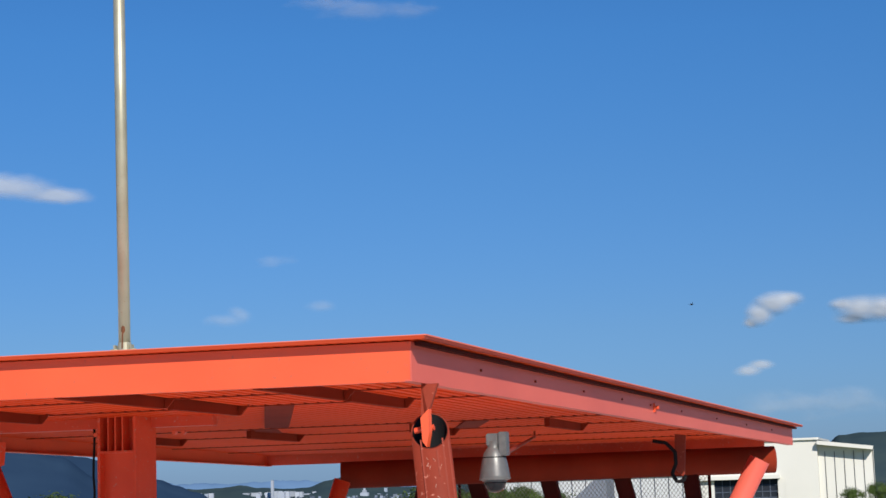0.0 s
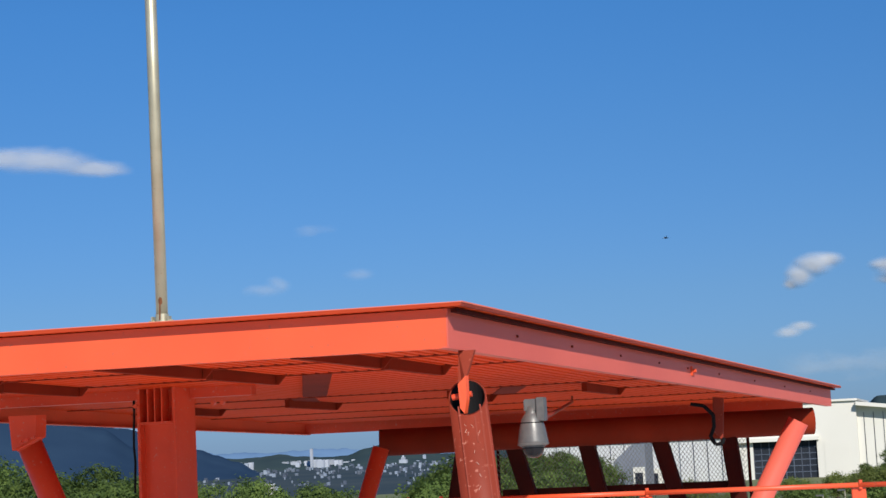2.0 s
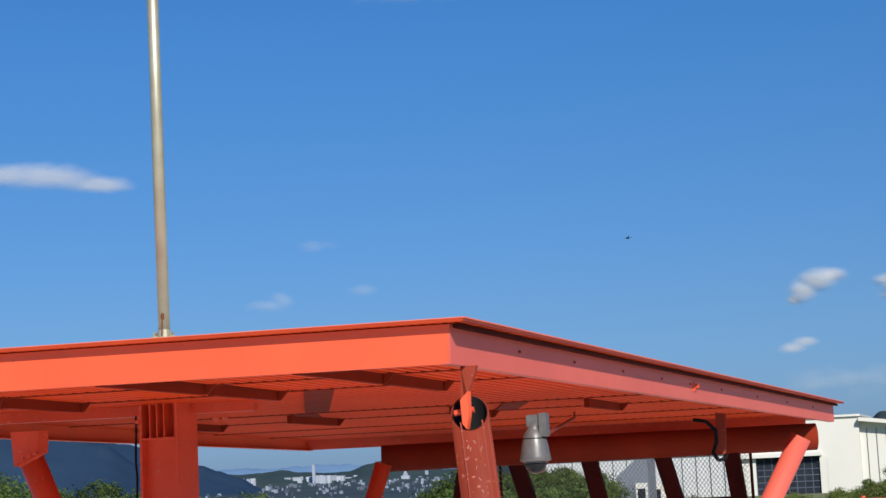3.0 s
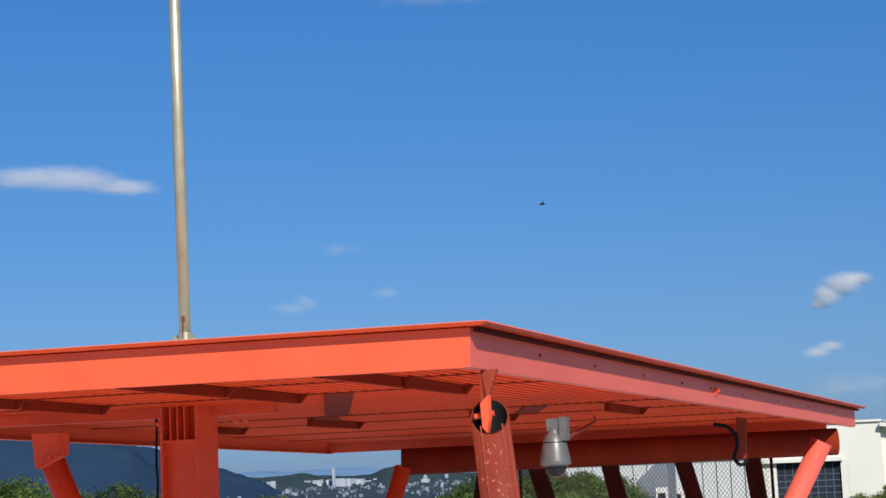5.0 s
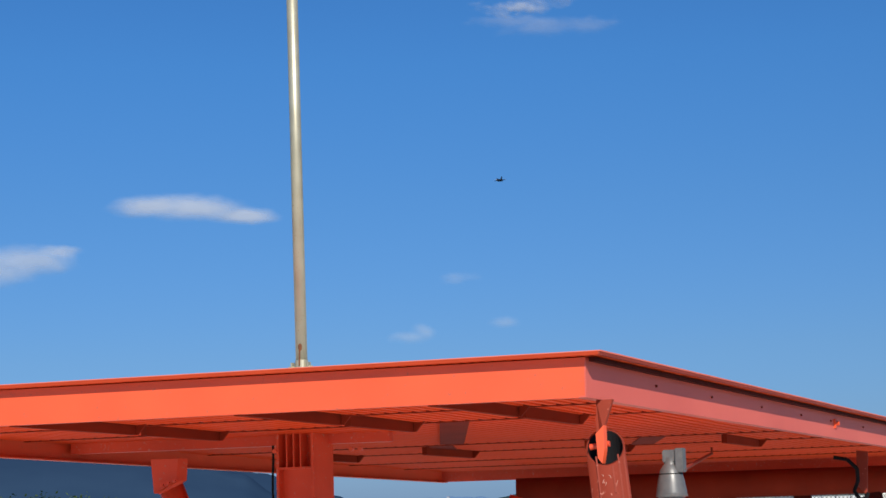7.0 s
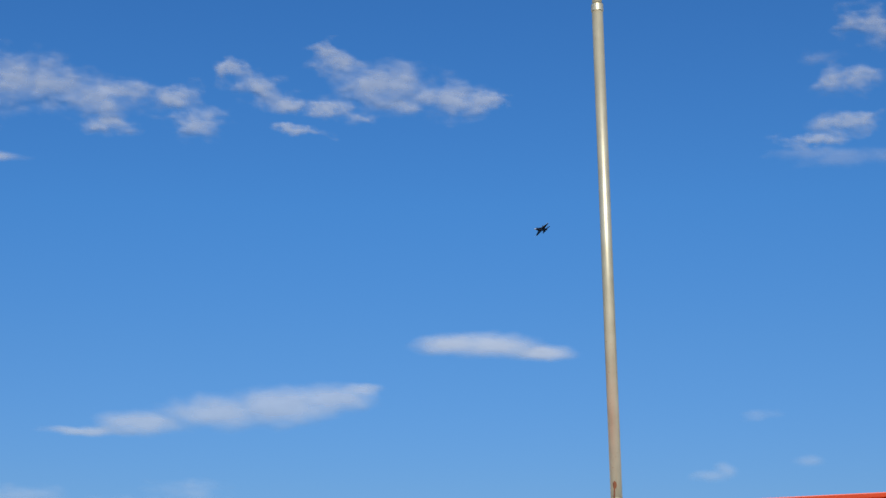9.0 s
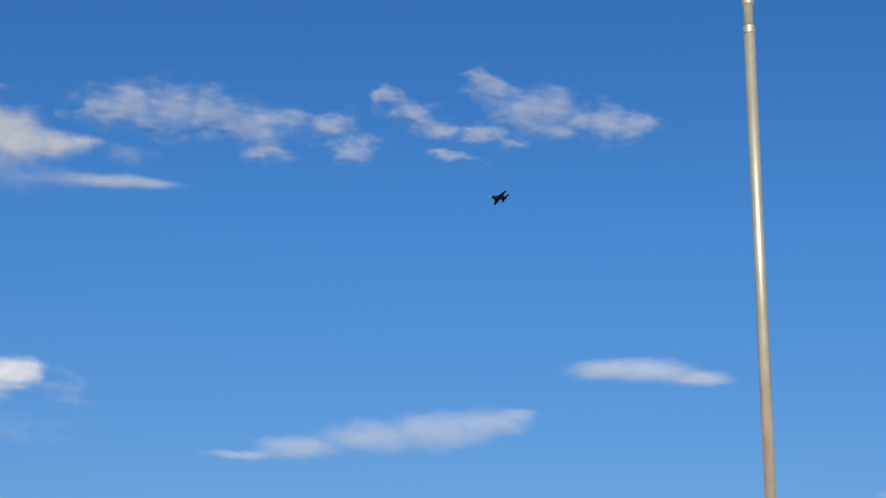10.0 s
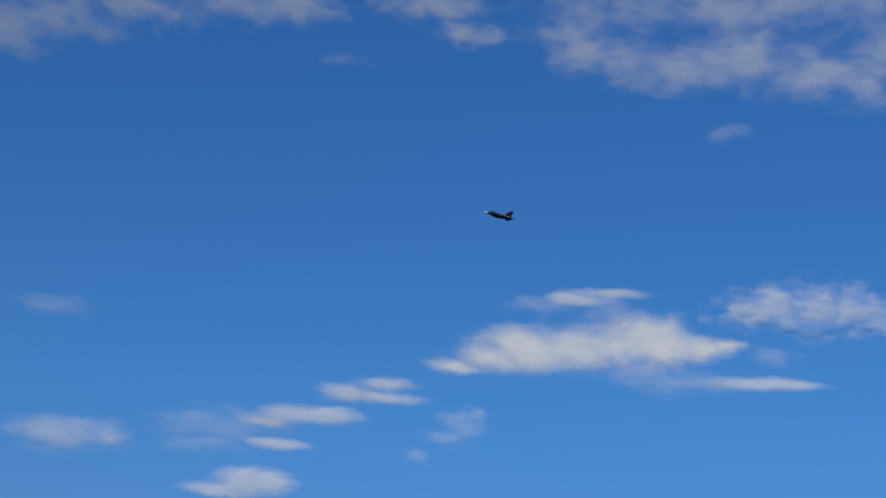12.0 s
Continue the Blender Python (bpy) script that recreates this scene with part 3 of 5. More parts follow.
railing("orange steel railing in the shade of the canopy", L_POSTS, (0.93, 0.76, 0.56, 0.36), mat=ORANGE_OLD)

# sheet steel boxes behind the railing
for az, w, top, d, label in ((10.0, 0.62, 0.70, 16.9, "orange sheet steel equipment box behind the railing"), (8.8, 0.55, 0.74, 17.0, "orange sheet steel equipment box behind the railing"), (11.7, 0.24, 0.5, 16.6, "short orange steel pedestal behind the railing"), (16.8, 0.2, 0.86, 17.2, "orange steel bracket frame by the leg")):
    p = far(az, 0, d)
    cab = thing("equipment_box", (p.x, p.y, DECK), label, "steel box", group="boxes behind the railing")
    part("body", block(p.x - w / 2, p.y - 0.15, DECK, p.x + w / 2, p.y + 0.15, top, bevel=0.015), ORANGE, cab)
    part("lid", block(p.x - w / 2 - 0.01, p.y - 0.165, top, p.x + w / 2 + 0.01, p.y + 0.165, top + 0.02), ORANGE_OLD, cab)
    part("hinge", round_bar((p.x - w / 2 - 0.004, p.y - 0.155, DECK + 0.4), (p.x - w / 2 - 0.004, p.y - 0.155, DECK + 0.52), 0.012, 6), ORANGE_OLD, cab)

# ---- flagpole on the roof ----
PB = far(25.24, 4.2, 13.6)
pole = thing("flagpole", PB, "tall weathered galvanised steel flagpole on the canopy roof", "flagpole")
LEAN = Vector((-0.0075, 0.0, 1.0))
joint = (far(24.76, 20.98, 13.6).z - PB.z)
part("shaft", sweep(PB, PB + LEAN * joint, ring(0.047, 20)), STEEL, pole, smooth=True)
part("upper_shaft", sweep(PB + LEAN * joint, PB + LEAN * (joint + 2.6), ring(0.041, 20)), STEEL, pole, smooth=True)
for z in (joint, joint + 0.26):
    part("collar", sweep(PB + LEAN * (z - 0.03), PB + LEAN * (z + 0.03), ring(0.052, 20)), STEEL, pole)
part("socket", sweep(PB - LEAN * 0.15, PB + LEAN * 0.09, ring(0.052, 16)), STEEL, pole)
part("base_plate", sweep(PB + Vector((0, 0, -0.16)), PB + Vector((0, 0, -0.14)), box(0.22, 0.22)), STEEL, pole)
for k in (-1, 1):
    part("clamp_bolt", round_bar(PB + Vector((0.05 * k, -0.02, 0.03)), PB + Vector((0.105 * k, -0.02, 0.03)), 0.012, 6), STEEL, pole)
    part("clamp_ear", block(PB.x + 0.07 * k - 0.006, PB.y - 0.045, PB.z - 0.05, PB.x + 0.07 * k + 0.006, PB.y + 0.01, PB.z + 0.07), STEEL, pole)
bm = bmesh.new()
bmesh.ops.create_uvsphere(bm, u_segments=12, v_segments=8, radius=1.0)
bmesh.ops.transform(bm, matrix=Matrix.Translation(PB + LEAN * 0.19 + Vector((0.006, -0.036, 0))) @ Matrix.Diagonal((0.02, 0.014, 0.045, 1)), verts=bm.verts[:])
part("rust_patch", bm, RUST, pole, "brown rust patch", smooth=True)
part("rust_streak", sweep(PB + LEAN * 0.04 + Vector((0.006, -0.0585, 0)), PB + LEAN * 0.17 + Vector((0.006, -0.047, 0)), box(0.011, 0.004), up=(0, 1, 0)), RUST, pole)

# ---- dome camera under the roof ----
CC = far(13.0, -0.33, 13.6)
cctv = thing("security_camera", CC, "silver bell shaped security dome camera hanging under the canopy", "security camera")
part("housing", lathe([(0.118, 0.0), (0.122, 0.012), (0.12, 0.03), (0.105, 0.12), (0.085, 0.2), (0.062, 0.235), (0.05, 0.25), (0.048, 0.3)], 28, CC), ALUMINIUM, cctv, smooth=True)
part("rim", lathe([(0.10, -0.012), (0.124, -0.006), (0.126, 0.006), (0.118, 0.014)], 28, CC), ALUMINIUM, cctv)
part("dome", lathe([(0.015, -0.108), (0.05, -0.098), (0.075, -0.072), (0.088, -0.035), (0.09, -0.002)], 24, CC), SMOKED, cctv, "smoked black dome", smooth=True)
part("dome_ring", lathe([(0.09, -0.022), (0.102, -0.018), (0.102, -0.004), (0.09, -0.004)], 24, CC), ALUMINIUM, cctv)
part("seam", lathe([(0.0935, 0.168), (0.0955, 0.17), (0.0935, 0.176)], 28, CC), BLACK, cctv)
part("mount_box", block(CC.x - 0.055, CC.y - 0.04, CC.z + 0.26, CC.x + 0.05, CC.y + 0.06, CC.z + 0.36, bevel=0.008), ALUMINIUM, cctv)
part("mount_plate", block(CC.x + 0.05, CC.y - 0.06, CC.z + 0.18, CC.x + 0.115, CC.y + 0.06, CC.z + 0.37, bevel=0.006), ALUMINIUM, cctv)
ARM = far(11.62, 1.02, 21.6)
part("stay", round_bar(CC + Vector((0.1, 0, 0.2)), ARM, 0.018, 8), BROWN, cctv)
part("hanger", round_bar(ARM, (ARM.x, ARM.y, under(ARM.y) + 0.07), 0.014, 8), BROWN, cctv)

# black cable that hangs beside the column
bm = bmesh.new()
prev = far(26.25, 1.75, 16.7)
for el in (1.2, 0.7, 0.2, -0.3, -0.8, -1.3):
    nxt = far(26.27 + 0.02 * math.sin(el * 4), el, 16.7)
    round_bar(prev, nxt, 0.013, 6, bm)
    prev = nxt
tagged(part("cable", bm, BLACK), "thin black cable hanging from the canopy beside the column", "cable")


# ---- trees ----
def tree_data(seed, high, wide, mat, leaf=0.14, clumps=190, each=64, low=0.12):
    """Trunk and crown meshes: a tapered trunk with limbs, and many leaves in uneven clumps."""
    r = random.Random(seed)
    bm = bmesh.new()
    segs = [(0.22, 0.0), (0.17, high * 0.2), (0.13, high * 0.45), (0.06, high * 0.8)]
    rows = [[bm.verts.new((rad * math.cos(a * math.pi / 4) + 0.1 * math.sin(z), rad * math.sin(a * math.pi / 4), z)) for a in range(8)] for rad, z in segs]
    for a, b in zip(rows, rows[1:]):
        for i in range(8):
            bm.faces.new((a[i], a[(i + 1) % 8], b[(i + 1) % 8], b[i]))
    for k in range(7):
        z, t = high * r.uniform(0.3, 0.7), r.uniform(0, 6.28)
        round_bar((0, 0, z), (math.cos(t) * wide * 0.6, math.sin(t) * wide * 0.6, z + high * 0.15), 0.05, 5, bm)
    trunk = mesh_of(bm, "trunk", BARK)
    verts, faces = [], []
    lobes = [(r.uniform(-0.4, 0.4) * wide, r.uniform(-0.4, 0.4) * wide, high * r.uniform(0.35, 0.85), r.uniform(0.35, 0.6)) for _ in range(7)]
    for k in range(clumps):
        lx, ly, lz, lr = r.choice(lobes)
        d = Vector((r.gauss(0, 1), r.gauss(0, 1), r.gauss(0, 0.8))).normalized() * (lr * wide * r.uniform(0.7, 1.05))
        c = Vector((lx, ly, lz)) + Vector((d.x, d.y, d.z * 0.75))
        c.z = max(c.z, high * low)
        for _ in range(each):
            o = c + Vector((r.gauss(0, 0.27), r.gauss(0, 0.27), r.gauss(0, 0.2)))
            n = (d.normalized() * 1.4 + Vector((r.gauss(0, 0.55), r.gauss(0, 0.55), r.gauss(0.25, 0.55)))).normalized()
            u = n.cross(Vector((r.gauss(0, 1), r.gauss(0, 1), r.gauss(0, 1)))).normalized() * leaf * r.uniform(0.5, 1.0)
            w = n.cross(u) * 0.45
            i = len(verts)
            verts += [o - u, o + w, o + u, o - w]
            faces.append((i, i + 1, i + 2, i + 3))
    me = bpy.data.meshes.new("crown")
    me.from_pydata(verts, [], faces)
    me.materials.append(mat)
    return trunk, me


def tree(data, at, size, turn, label, name="tree", group="trees beyond the deck"):
    t = thing(name, at, label, "tree", group=group)
    t.rotation_euler, t.scale = (0, 0, turn), (size, size, size)
    for n, me in zip(("trunk", "crown"), data):
        ob = new(n, me)
        ob.parent = t
    return t


KINDS = [tree_data(11 + i, 8.0, 2.6, LEAF) for i in range(4)]
LIGHT_KIND = tree_data(31, 7.0, 2.4, LEAF_LIGHT)
DRY_KIND = tree_data(32, 5.0, 1.8, LEAF_DRY, leaf=0.07)
BUSH_KINDS = [tree_data(41 + i, 3.0, 2.0, m, leaf=0.13, clumps=90, low=0.05) for i, m in enumerate((LEAF, LEAF_LIGHT))]
rnd = random.Random(7)


def tree_line(az):
    """Elevation of the treetops over azimuth."""
    knots = ((40, 0.5), (31.5, 0.35), (30.0, 0.15), (28.5, -0.2), (27.8, -0.12), (26.6, -0.05), (26.0, -0.3), (23.9, -0.95), (23.2, -0.6), (22.7, -0.75), (22.1, -1.45), (21.0, -0.95), (19.9, -1.4), (19.1, -1.2), (18.0, -1.5), (17.2, -0.95), (16.4, -0.85), (15.8, -0.5), (13.4, -0.35), (11.5, -0.45), (11.0, -0.5), (10.4, -1.0), (9.9, -1.7))
    for (a, e), (b, g) in zip(knots, knots[1:]):
        if b <= az <= a:
            return g + (e - g) * (az - b) / (a - b)
    return -2.2


for row, (d, step, drop) in enumerate(((118, 0.95, 0.0), (96, 1.15, 0.45), (78, 1.4, 1.0))):
    az = 36.0
    while az > (10.0 if row == 0 else 9.0):
        dd = d * rnd.uniform(0.94, 1.06)
        top = far(az, tree_line(az) - drop - rnd.uniform(0, 0.22), dd).z
        p = far(az, 0, dd)
        if not (row > 0 and 19.0 < az < 23.0):
            kind = LIGHT_KIND if rnd.random() < 0.12 else rnd.choice(KINDS)
            tree(kind, (p.x, p.y, GROUND), max(0.45, (top - GROUND) / 8.2), rnd.uniform(0, 6.28), "dense broad-leaved tree with dark green leaves" if kind is not LIGHT_KIND else "broad-leaved tree with yellowish green leaves")
        az -= step * rnd.uniform(0.75, 1.2)
for az, top in ((22.9, -2.9), (22.2, -3.2), (21.4, -3.2), (20.6, -3.1), (19.7, -3.1), (19.0, -2.9)):
    p = far(az, 0, 72)
    tree(rnd.choice(KINDS), (p.x, p.y, GROUND), (far(0, top, 72).z - GROUND) / 8.2, rnd.uniform(0, 6.28), "dense broad-leaved tree with dark green leaves")
p = far(20.1, 0, 70)
tree(DRY_KIND, (p.x, p.y, GROUND), (far(20.1, -2.2, 70).z - GROUND) / 5.1, 1.0, "small tree with dry yellow-brown leaves")
for i in range(46):
    az, d = rnd.uniform(-4.0, 9.0), rnd.uniform(120, 250)
    el = -2.05 - rnd.uniform(0.1, 1.6)
    d = min(290, 10.0 / math.tan(radians(-el)) * rnd.uniform(0.72, 0.9))
    p = far(az, 0, d)
    tree(rnd.choice(BUSH_KINDS), (p.x, p.y, GROUND), rnd.uniform(0.8, 1.5), rnd.uniform(0, 6.28), "rounded green shrub on the slope", "shrub", "shrubs on the slope")
for az, d, top in ((2.2, 235, -1.35), (1.4, 230, -0.95), (0.6, 232, -0.8), (-0.5, 235, -0.8), (-1.6, 230, -0.7), (11.2, 240, -0.7), (12.6, 235, -0.5), (10.6, 250, -1.1)):
    p = far(az, 0, d)
    tree(rnd.choice(KINDS), (p.x, p.y, GROUND), (far(0, top, d).z - GROUND) / 8.2, rnd.uniform(0, 6.28), "dark green tree beside the hangar")
# slim lamp posts by the road
for az, top in ((6.0, -2.6), (4.55, -2.55), (3.6, -2.45), (2.9, -2.3), (1.0, -2.2)):
    d = 150
    p = far(az, 0, d)
    lamp = thing("street_lamp", (p.x, p.y, GROUND), "slim grey lamp post beside the road", "street lamp", group="lamp posts by the road")
    z = far(az, top, d).z
    part("pole", sweep((p.x, p.y, GROUND), (p.x, p.y, z), ring(0.06, 8)), STEEL, lamp)
    part("lamp_head", block(p.x - 0.6, p.y - 0.1, z - 0.02, p.x + 0.05, p.y + 0.1, z + 0.1), ALUMINIUM, lamp)
road = part("road", plate([far(12, 0, 165) * 1, far(-6, 0, 165), far(-6, 0, 178), far(12, 0, 178)], 0.02, (0, 0, 1)), TARMAC)
road.location.z = GROUND + 0.02 - 1.55
tagged(road, "grey tarmac road below the deck", "road", kind="structure")

# ---- hangar ----
HD = 327.0
hangar = thing("hangar", far(5, 0, HD) * 1.0, "large white clad aircraft hangar with a dark gridded door", "hangar")
hangar.location.z = GROUND


def wall_x(az):
    return -math.tan(radians(az)) * HD


Y0 = HD
top_z, low_z = far(0, 0.60, HD).z, far(0, -0.45, HD).z
dx0, dx1, dz = wall_x(5.75), wall_x(3.68), far(0, -0.63, HD).z
bm = bmesh.new()
block(wall_x(6.32), Y0, GROUND, dx0, Y0 + 60, top_z, bm)
block(dx1, Y0, GROUND, wall_x(2.35), Y0 + 60, top_z, bm)
block(dx0, Y0, dz, dx1, Y0 + 60, top_z, bm)
part("front_wall", bm, WHITE, hangar)
part("canopy_band", block(wall_x(6.35), Y0 - 1.2, far(0, -0.62, HD).z, wall_x(3.6), Y0, far(0, -0.5, HD).z), WHITE, hangar)
door = part("hangar_door", block(dx0, Y0 + 0.6, GROUND, dx1, Y0 + 1.0, dz), GLASS_DARK, hangar, "dark glazed hangar door")
for i in range(9):
    x = dx0 + (dx1 - dx0) * i / 8
    part("mullion", block(x - 0.08, Y0 + 0.45, GROUND, x + 0.08, Y0 + 0.6, dz), ROOFS, door)
for i in range(1, 6):
    z = GROUND + (dz - GROUND) * i / 6
    part("transom", block(dx0, Y0 + 0.48, z - 0.07, dx1, Y0 + 0.6, z + 0.07), ROOFS, door)
part("roof", plate([(wall_x(6.5), Y0 - 0.5, top_z + 0.2), (wall_x(2.3), Y0 - 0.5, top_z + 0.2), (wall_x(2.3), Y0 + 61, top_z + 0.2), (wall_x(6.5), Y0 + 61, top_z + 0.2)], 0.4, (0, 0, 1)), WHITE, hangar)
part("wall_panel", block(wall_x(3.45), Y0 - 0.06, far(0, -1.8, HD).z, wall_x(2.65), Y0, far(0, -0.7, HD).z), WHITE, hangar)
# long side wing with upright ribs
sx0, sx1 = wall_x(2.35), wall_x(0.57)
st0, st1 = far(0, 0.45, HD).z, far(0, 0.22, HD).z
part("side_wall", sweep((sx0 + 0.02, Y0 + 1.5, GROUND + (st1 - GROUND) / 2), (sx1, Y0 + 1.5, GROUND + (st1 - GROUND) / 2), box(1.0, st1 - GROUND)), WHITE, hangar)
bm = plate([(sx0 + 0.02, Y0 + 1.2, st1), (sx1, Y0 + 1.2, st1), (sx0 + 0.02, Y0 + 1.2, st0)], 0.6, (0, 1, 0))
part("side_gable", bm, WHITE, hangar)
part("side_roof", sweep((sx0 + 0.02, Y0, st0 + 0.3), (sx1, Y0, st1 + 0.3), box(3.0, 0.7)), WHITE, hangar)
for i in range(22):
    x = sx0 + 1.3 + i * 1.75
    if x < sx1:
        part("rib", block(x - 0.05, Y0 + 0.9, GROUND, x + 0.05, Y0 + 1.0, st1 - 0.1), GLASS_DARK, hangar)
# low wing behind the wire mesh
low = thing("hangar_annex", far(9, 0, HD) * 1.0, "low white clad annex building beside the hangar", "building")
low.location.z = GROUND
part("wall", block(wall_x(13.0), Y0 + 3, GROUND, wall_x(6.33), Y0 + 40, low_z), WHITE_DIM, low)
part("roof", block(wall_x(13.1), Y0 + 2.6, low_z, wall_x(6.33), Y0 + 40.4, low_z + 0.5), WHITE, low)
ann = part("porch", block(wall_x(9.35), Y0 - 1.0, GROUND, wall_x(8.75), Y0 + 3, far(0, -1.35, HD).z), WHITE, low)
part("door", block(wall_x(9.25), Y0 - 1.1, GROUND, wall_x(8.88), Y0 - 1.0, far(0, -1.5, HD).z), GLASS_DARK, low)
for i in range(14):
    x = wall_x(12.8) + i * 2.7
    part("rib", block(x - 0.06, Y0 + 2.85, GROUND, x + 0.06, Y0 + 3.0, low_z), ROOFS, low)

# grey gabled block before the annex
gx, gy = wall_x(9.35), Y0 - 14
gable_block = thing("gabled_shed", (gx, gy, GROUND), "grey gabled block in front of the annex", "building")
z0, z1 = far(0, -1.05, HD - 14).z, far(0, -0.5, HD - 14).z
bm = bmesh.new()
prof = [(-3.4, GROUND), (2.6, GROUND), (2.6, z1), (0.2, z1), (-3.4, z0)]
ends = [[bm.verts.new((gx + x, y, z)) for x, z in prof] for y in (gy, gy + 9)]
for i in range(5):
    bm.faces.new((ends[0][i], ends[0][(i + 1) % 5], ends[1][(i + 1) % 5], ends[1][i]))
bm.faces.new(ends[0][::-1])
bm.faces.new(ends[1])
part("wall", bm, GABLE_GREY, gable_block)
part("door_surround", block(gx + 0.2, gy - 0.3, GROUND, gx + 2.4, gy, GROUND + 3.6), WHITE, gable_block)
part("door", block(gx + 0.6, gy - 0.4, GROUND, gx + 2.0, gy - 0.3, GROUND + 2.6), GLASS_DARK, gable_block)
for az, d, top in ((14.2, 262, -0.55), (13.5, 255, -0.42), (12.9, 250, -0.5), (12.2, 258, -0.45), (11.6, 252, -0.55), (11.0, 256, -0.75), (10.6, 262, -1.2), (13.8, 225, -1.2), (12.6, 222, -1.25), (11.9, 226, -1.3), (11.2, 224, -1.5), (10.4, 230, -1.7)):
    p = far(az, 0, d)
    tree(rnd.choice(KINDS), (p.x, p.y, GROUND), (far(0, top, d).z - GROUND) / 8.2, rnd.uniform(0, 6.28), "dark green tree in front of the annex")


def van(az, d, label):
    """A parked van: body, windscreen, side window, four wheels."""
    p = far(az, 0, d)
    v = thing("parked_van", (p.x, p.y, GROUND), label, "van", group="parked vans")
    x, y, z = p.x, p.y, GROUND
    body = bmesh.new()
    side = [(-2.3, 0.35), (2.3, 0.35), (2.35, 1.0), (1.75, 1.9), (1.5, 2.05), (-2.2, 2.1), (-2.35, 1.9)]
    ends = [[body.verts.new((x + a, y + k, z + b)) for a, b in side] for k in (-0.9, 0.9)]
    for i in range(7):
        body.faces.new((ends[0][i], ends[0][(i + 1) % 7], ends[1][(i + 1) % 7], ends[1][i]))
    body.faces.new(ends[0][::-1])
    body.faces.new(ends[1])
    part("body", body, WHITE, v)
    part("side_window", block(x + 0.5, y - 0.93, z + 1.2, x + 1.6, y - 0.9, z + 1.8), GLASS_DARK, v)
    part("rear_window", block(x - 1.9, y - 0.93, z + 1.2, x + 0.2, y - 0.9, z + 1.8), GLASS_DARK, v)
    for a in (-1.4, 1.4):
        for k in (-0.8, 0.8):
            part("wheel", round_bar((x + a, y + k - 0.12, z + 0.34), (x + a, y + k + 0.12, z + 0.34), 0.34, 14), BLACK, v)


for az, d in ((12.5, 203), (11.55, 200), (10.75, 205), (9.7, 202)):
    van(az, d, "white van parked on the lot below the deck")
p = far(3.0, 0, 160)
hut = thing("small_building", (p.x, p.y, GROUND), "small tan building with a flat grey roof by the road", "building")
part("wall", block(p.x - 1.7, p.y - 1.5, GROUND, p.x + 1.7, p.y + 1.5, far(0, -3.42, 160).z), TAN, hut)
part("roof", block(p.x - 2.0, p.y - 1.8, far(0, -3.42, 160).z, p.x + 2.0, p.y + 1.8, far(0, -3.3, 160).z), WHITE_DIM, hut)
part("window", block(p.x - 0.9, p.y - 1.56, GROUND + 0.3, p.x + 0.9, p.y - 1.5, GROUND + 0.9), GLASS_DARK, hut)
lot = part("parking_lot", plate([far(14, 0, 182), far(8.6, 0, 182), far(8.6, 0, 216), far(14, 0, 216)], 0.02, (0, 0, 1)), PALE_LOT)
lot.location.z = GROUND + 0.03 - 1.55
tagged(lot, "pale paved parking lot below the deck", "pavement", kind="structure")

# white low building among the trees
p = far(20.95, 0, 92)
shed = thing("white_building", (p.x, p.y, GROUND), "low white building with a curved roof among the trees", "building")
z1 = far(0, -2.3, 92).z
bm = bmesh.new()
rows = []
for y in (-4.0, 4.0):
    prof = [(-1.55, GROUND), (1.55, GROUND), (1.55, z1 - 0.5)] + [(1.55 - 0.31 * i, z1 - 0.5 + 0.5 * math.sin(math.pi * i / 20 + 0.2)) for i in range(1, 10)] + [(-1.55, z1 - 0.1)]
    rows.append([bm.verts.new((p.x + x, p.y + y, z)) for x, z in prof])
n = len(rows[0])
for i in range(n):
    bm.faces.new((rows[0][i], rows[0][(i + 1) % n], rows[1][(i + 1) % n], rows[1][i]))
bm.faces.new(rows[0][::-1])
bm.faces.new(rows[1])
part("wall", bm, WHITE, shed)
for i in range(4):
    part("rib", block(p.x - 0.2 + i * 0.3, p.y - 4.04, GROUND, p.x - 0.12 + i * 0.3, p.y - 4.0, z1 - 0.7), WHITE_DIM, shed)

# ---- far town, tower and hills ----
rnd = random.Random(21)


def house(az, el_base, el_top, width_deg, d, mat, label="far pale town building with rows of small windows"):
    p = far(az, 0, d)
    w = math.radians(width_deg) * d / 2
    z0, z1 = land(d), far(0, el_top, d).z
    h = thing("town_building", (p.x, p.y, z0), label, "building", group="far town buildings")
    part("wall", block(p.x - w, p.y - w * 0.6, z0, p.x + w, p.y + w * 0.6, z1), mat, h)
    part("roof", block(p.x - w * 1.03, p.y - w * 0.63, z1, p.x + w * 1.03, p.y + w * 0.63, z1 + 0.5), mat, h)
    for k in range(max(1, int((z1 - max(z0, far(0, el_base, d).z)) / 4.0)) if w > 9 else 0):
        zz = z1 - 2.4 - 3.2 * k
        part("window", block(p.x - w * 0.85, p.y - w * 0.6 - 0.1, zz, p.x + w * 0.85, p.y - w * 0.6, zz + 1.2), ROOFS, h)


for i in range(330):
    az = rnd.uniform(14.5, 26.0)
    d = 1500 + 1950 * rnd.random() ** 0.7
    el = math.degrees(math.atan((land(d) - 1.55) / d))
    house(az, el - 0.1, el + rnd.uniform(0.03, 0.11), rnd.uniform(0.03, 0.12), d, rnd.choice((TOWN, TOWN, ROOFS, ROOFS, PALE_TOWN)), "far town building, haze put into its colour")
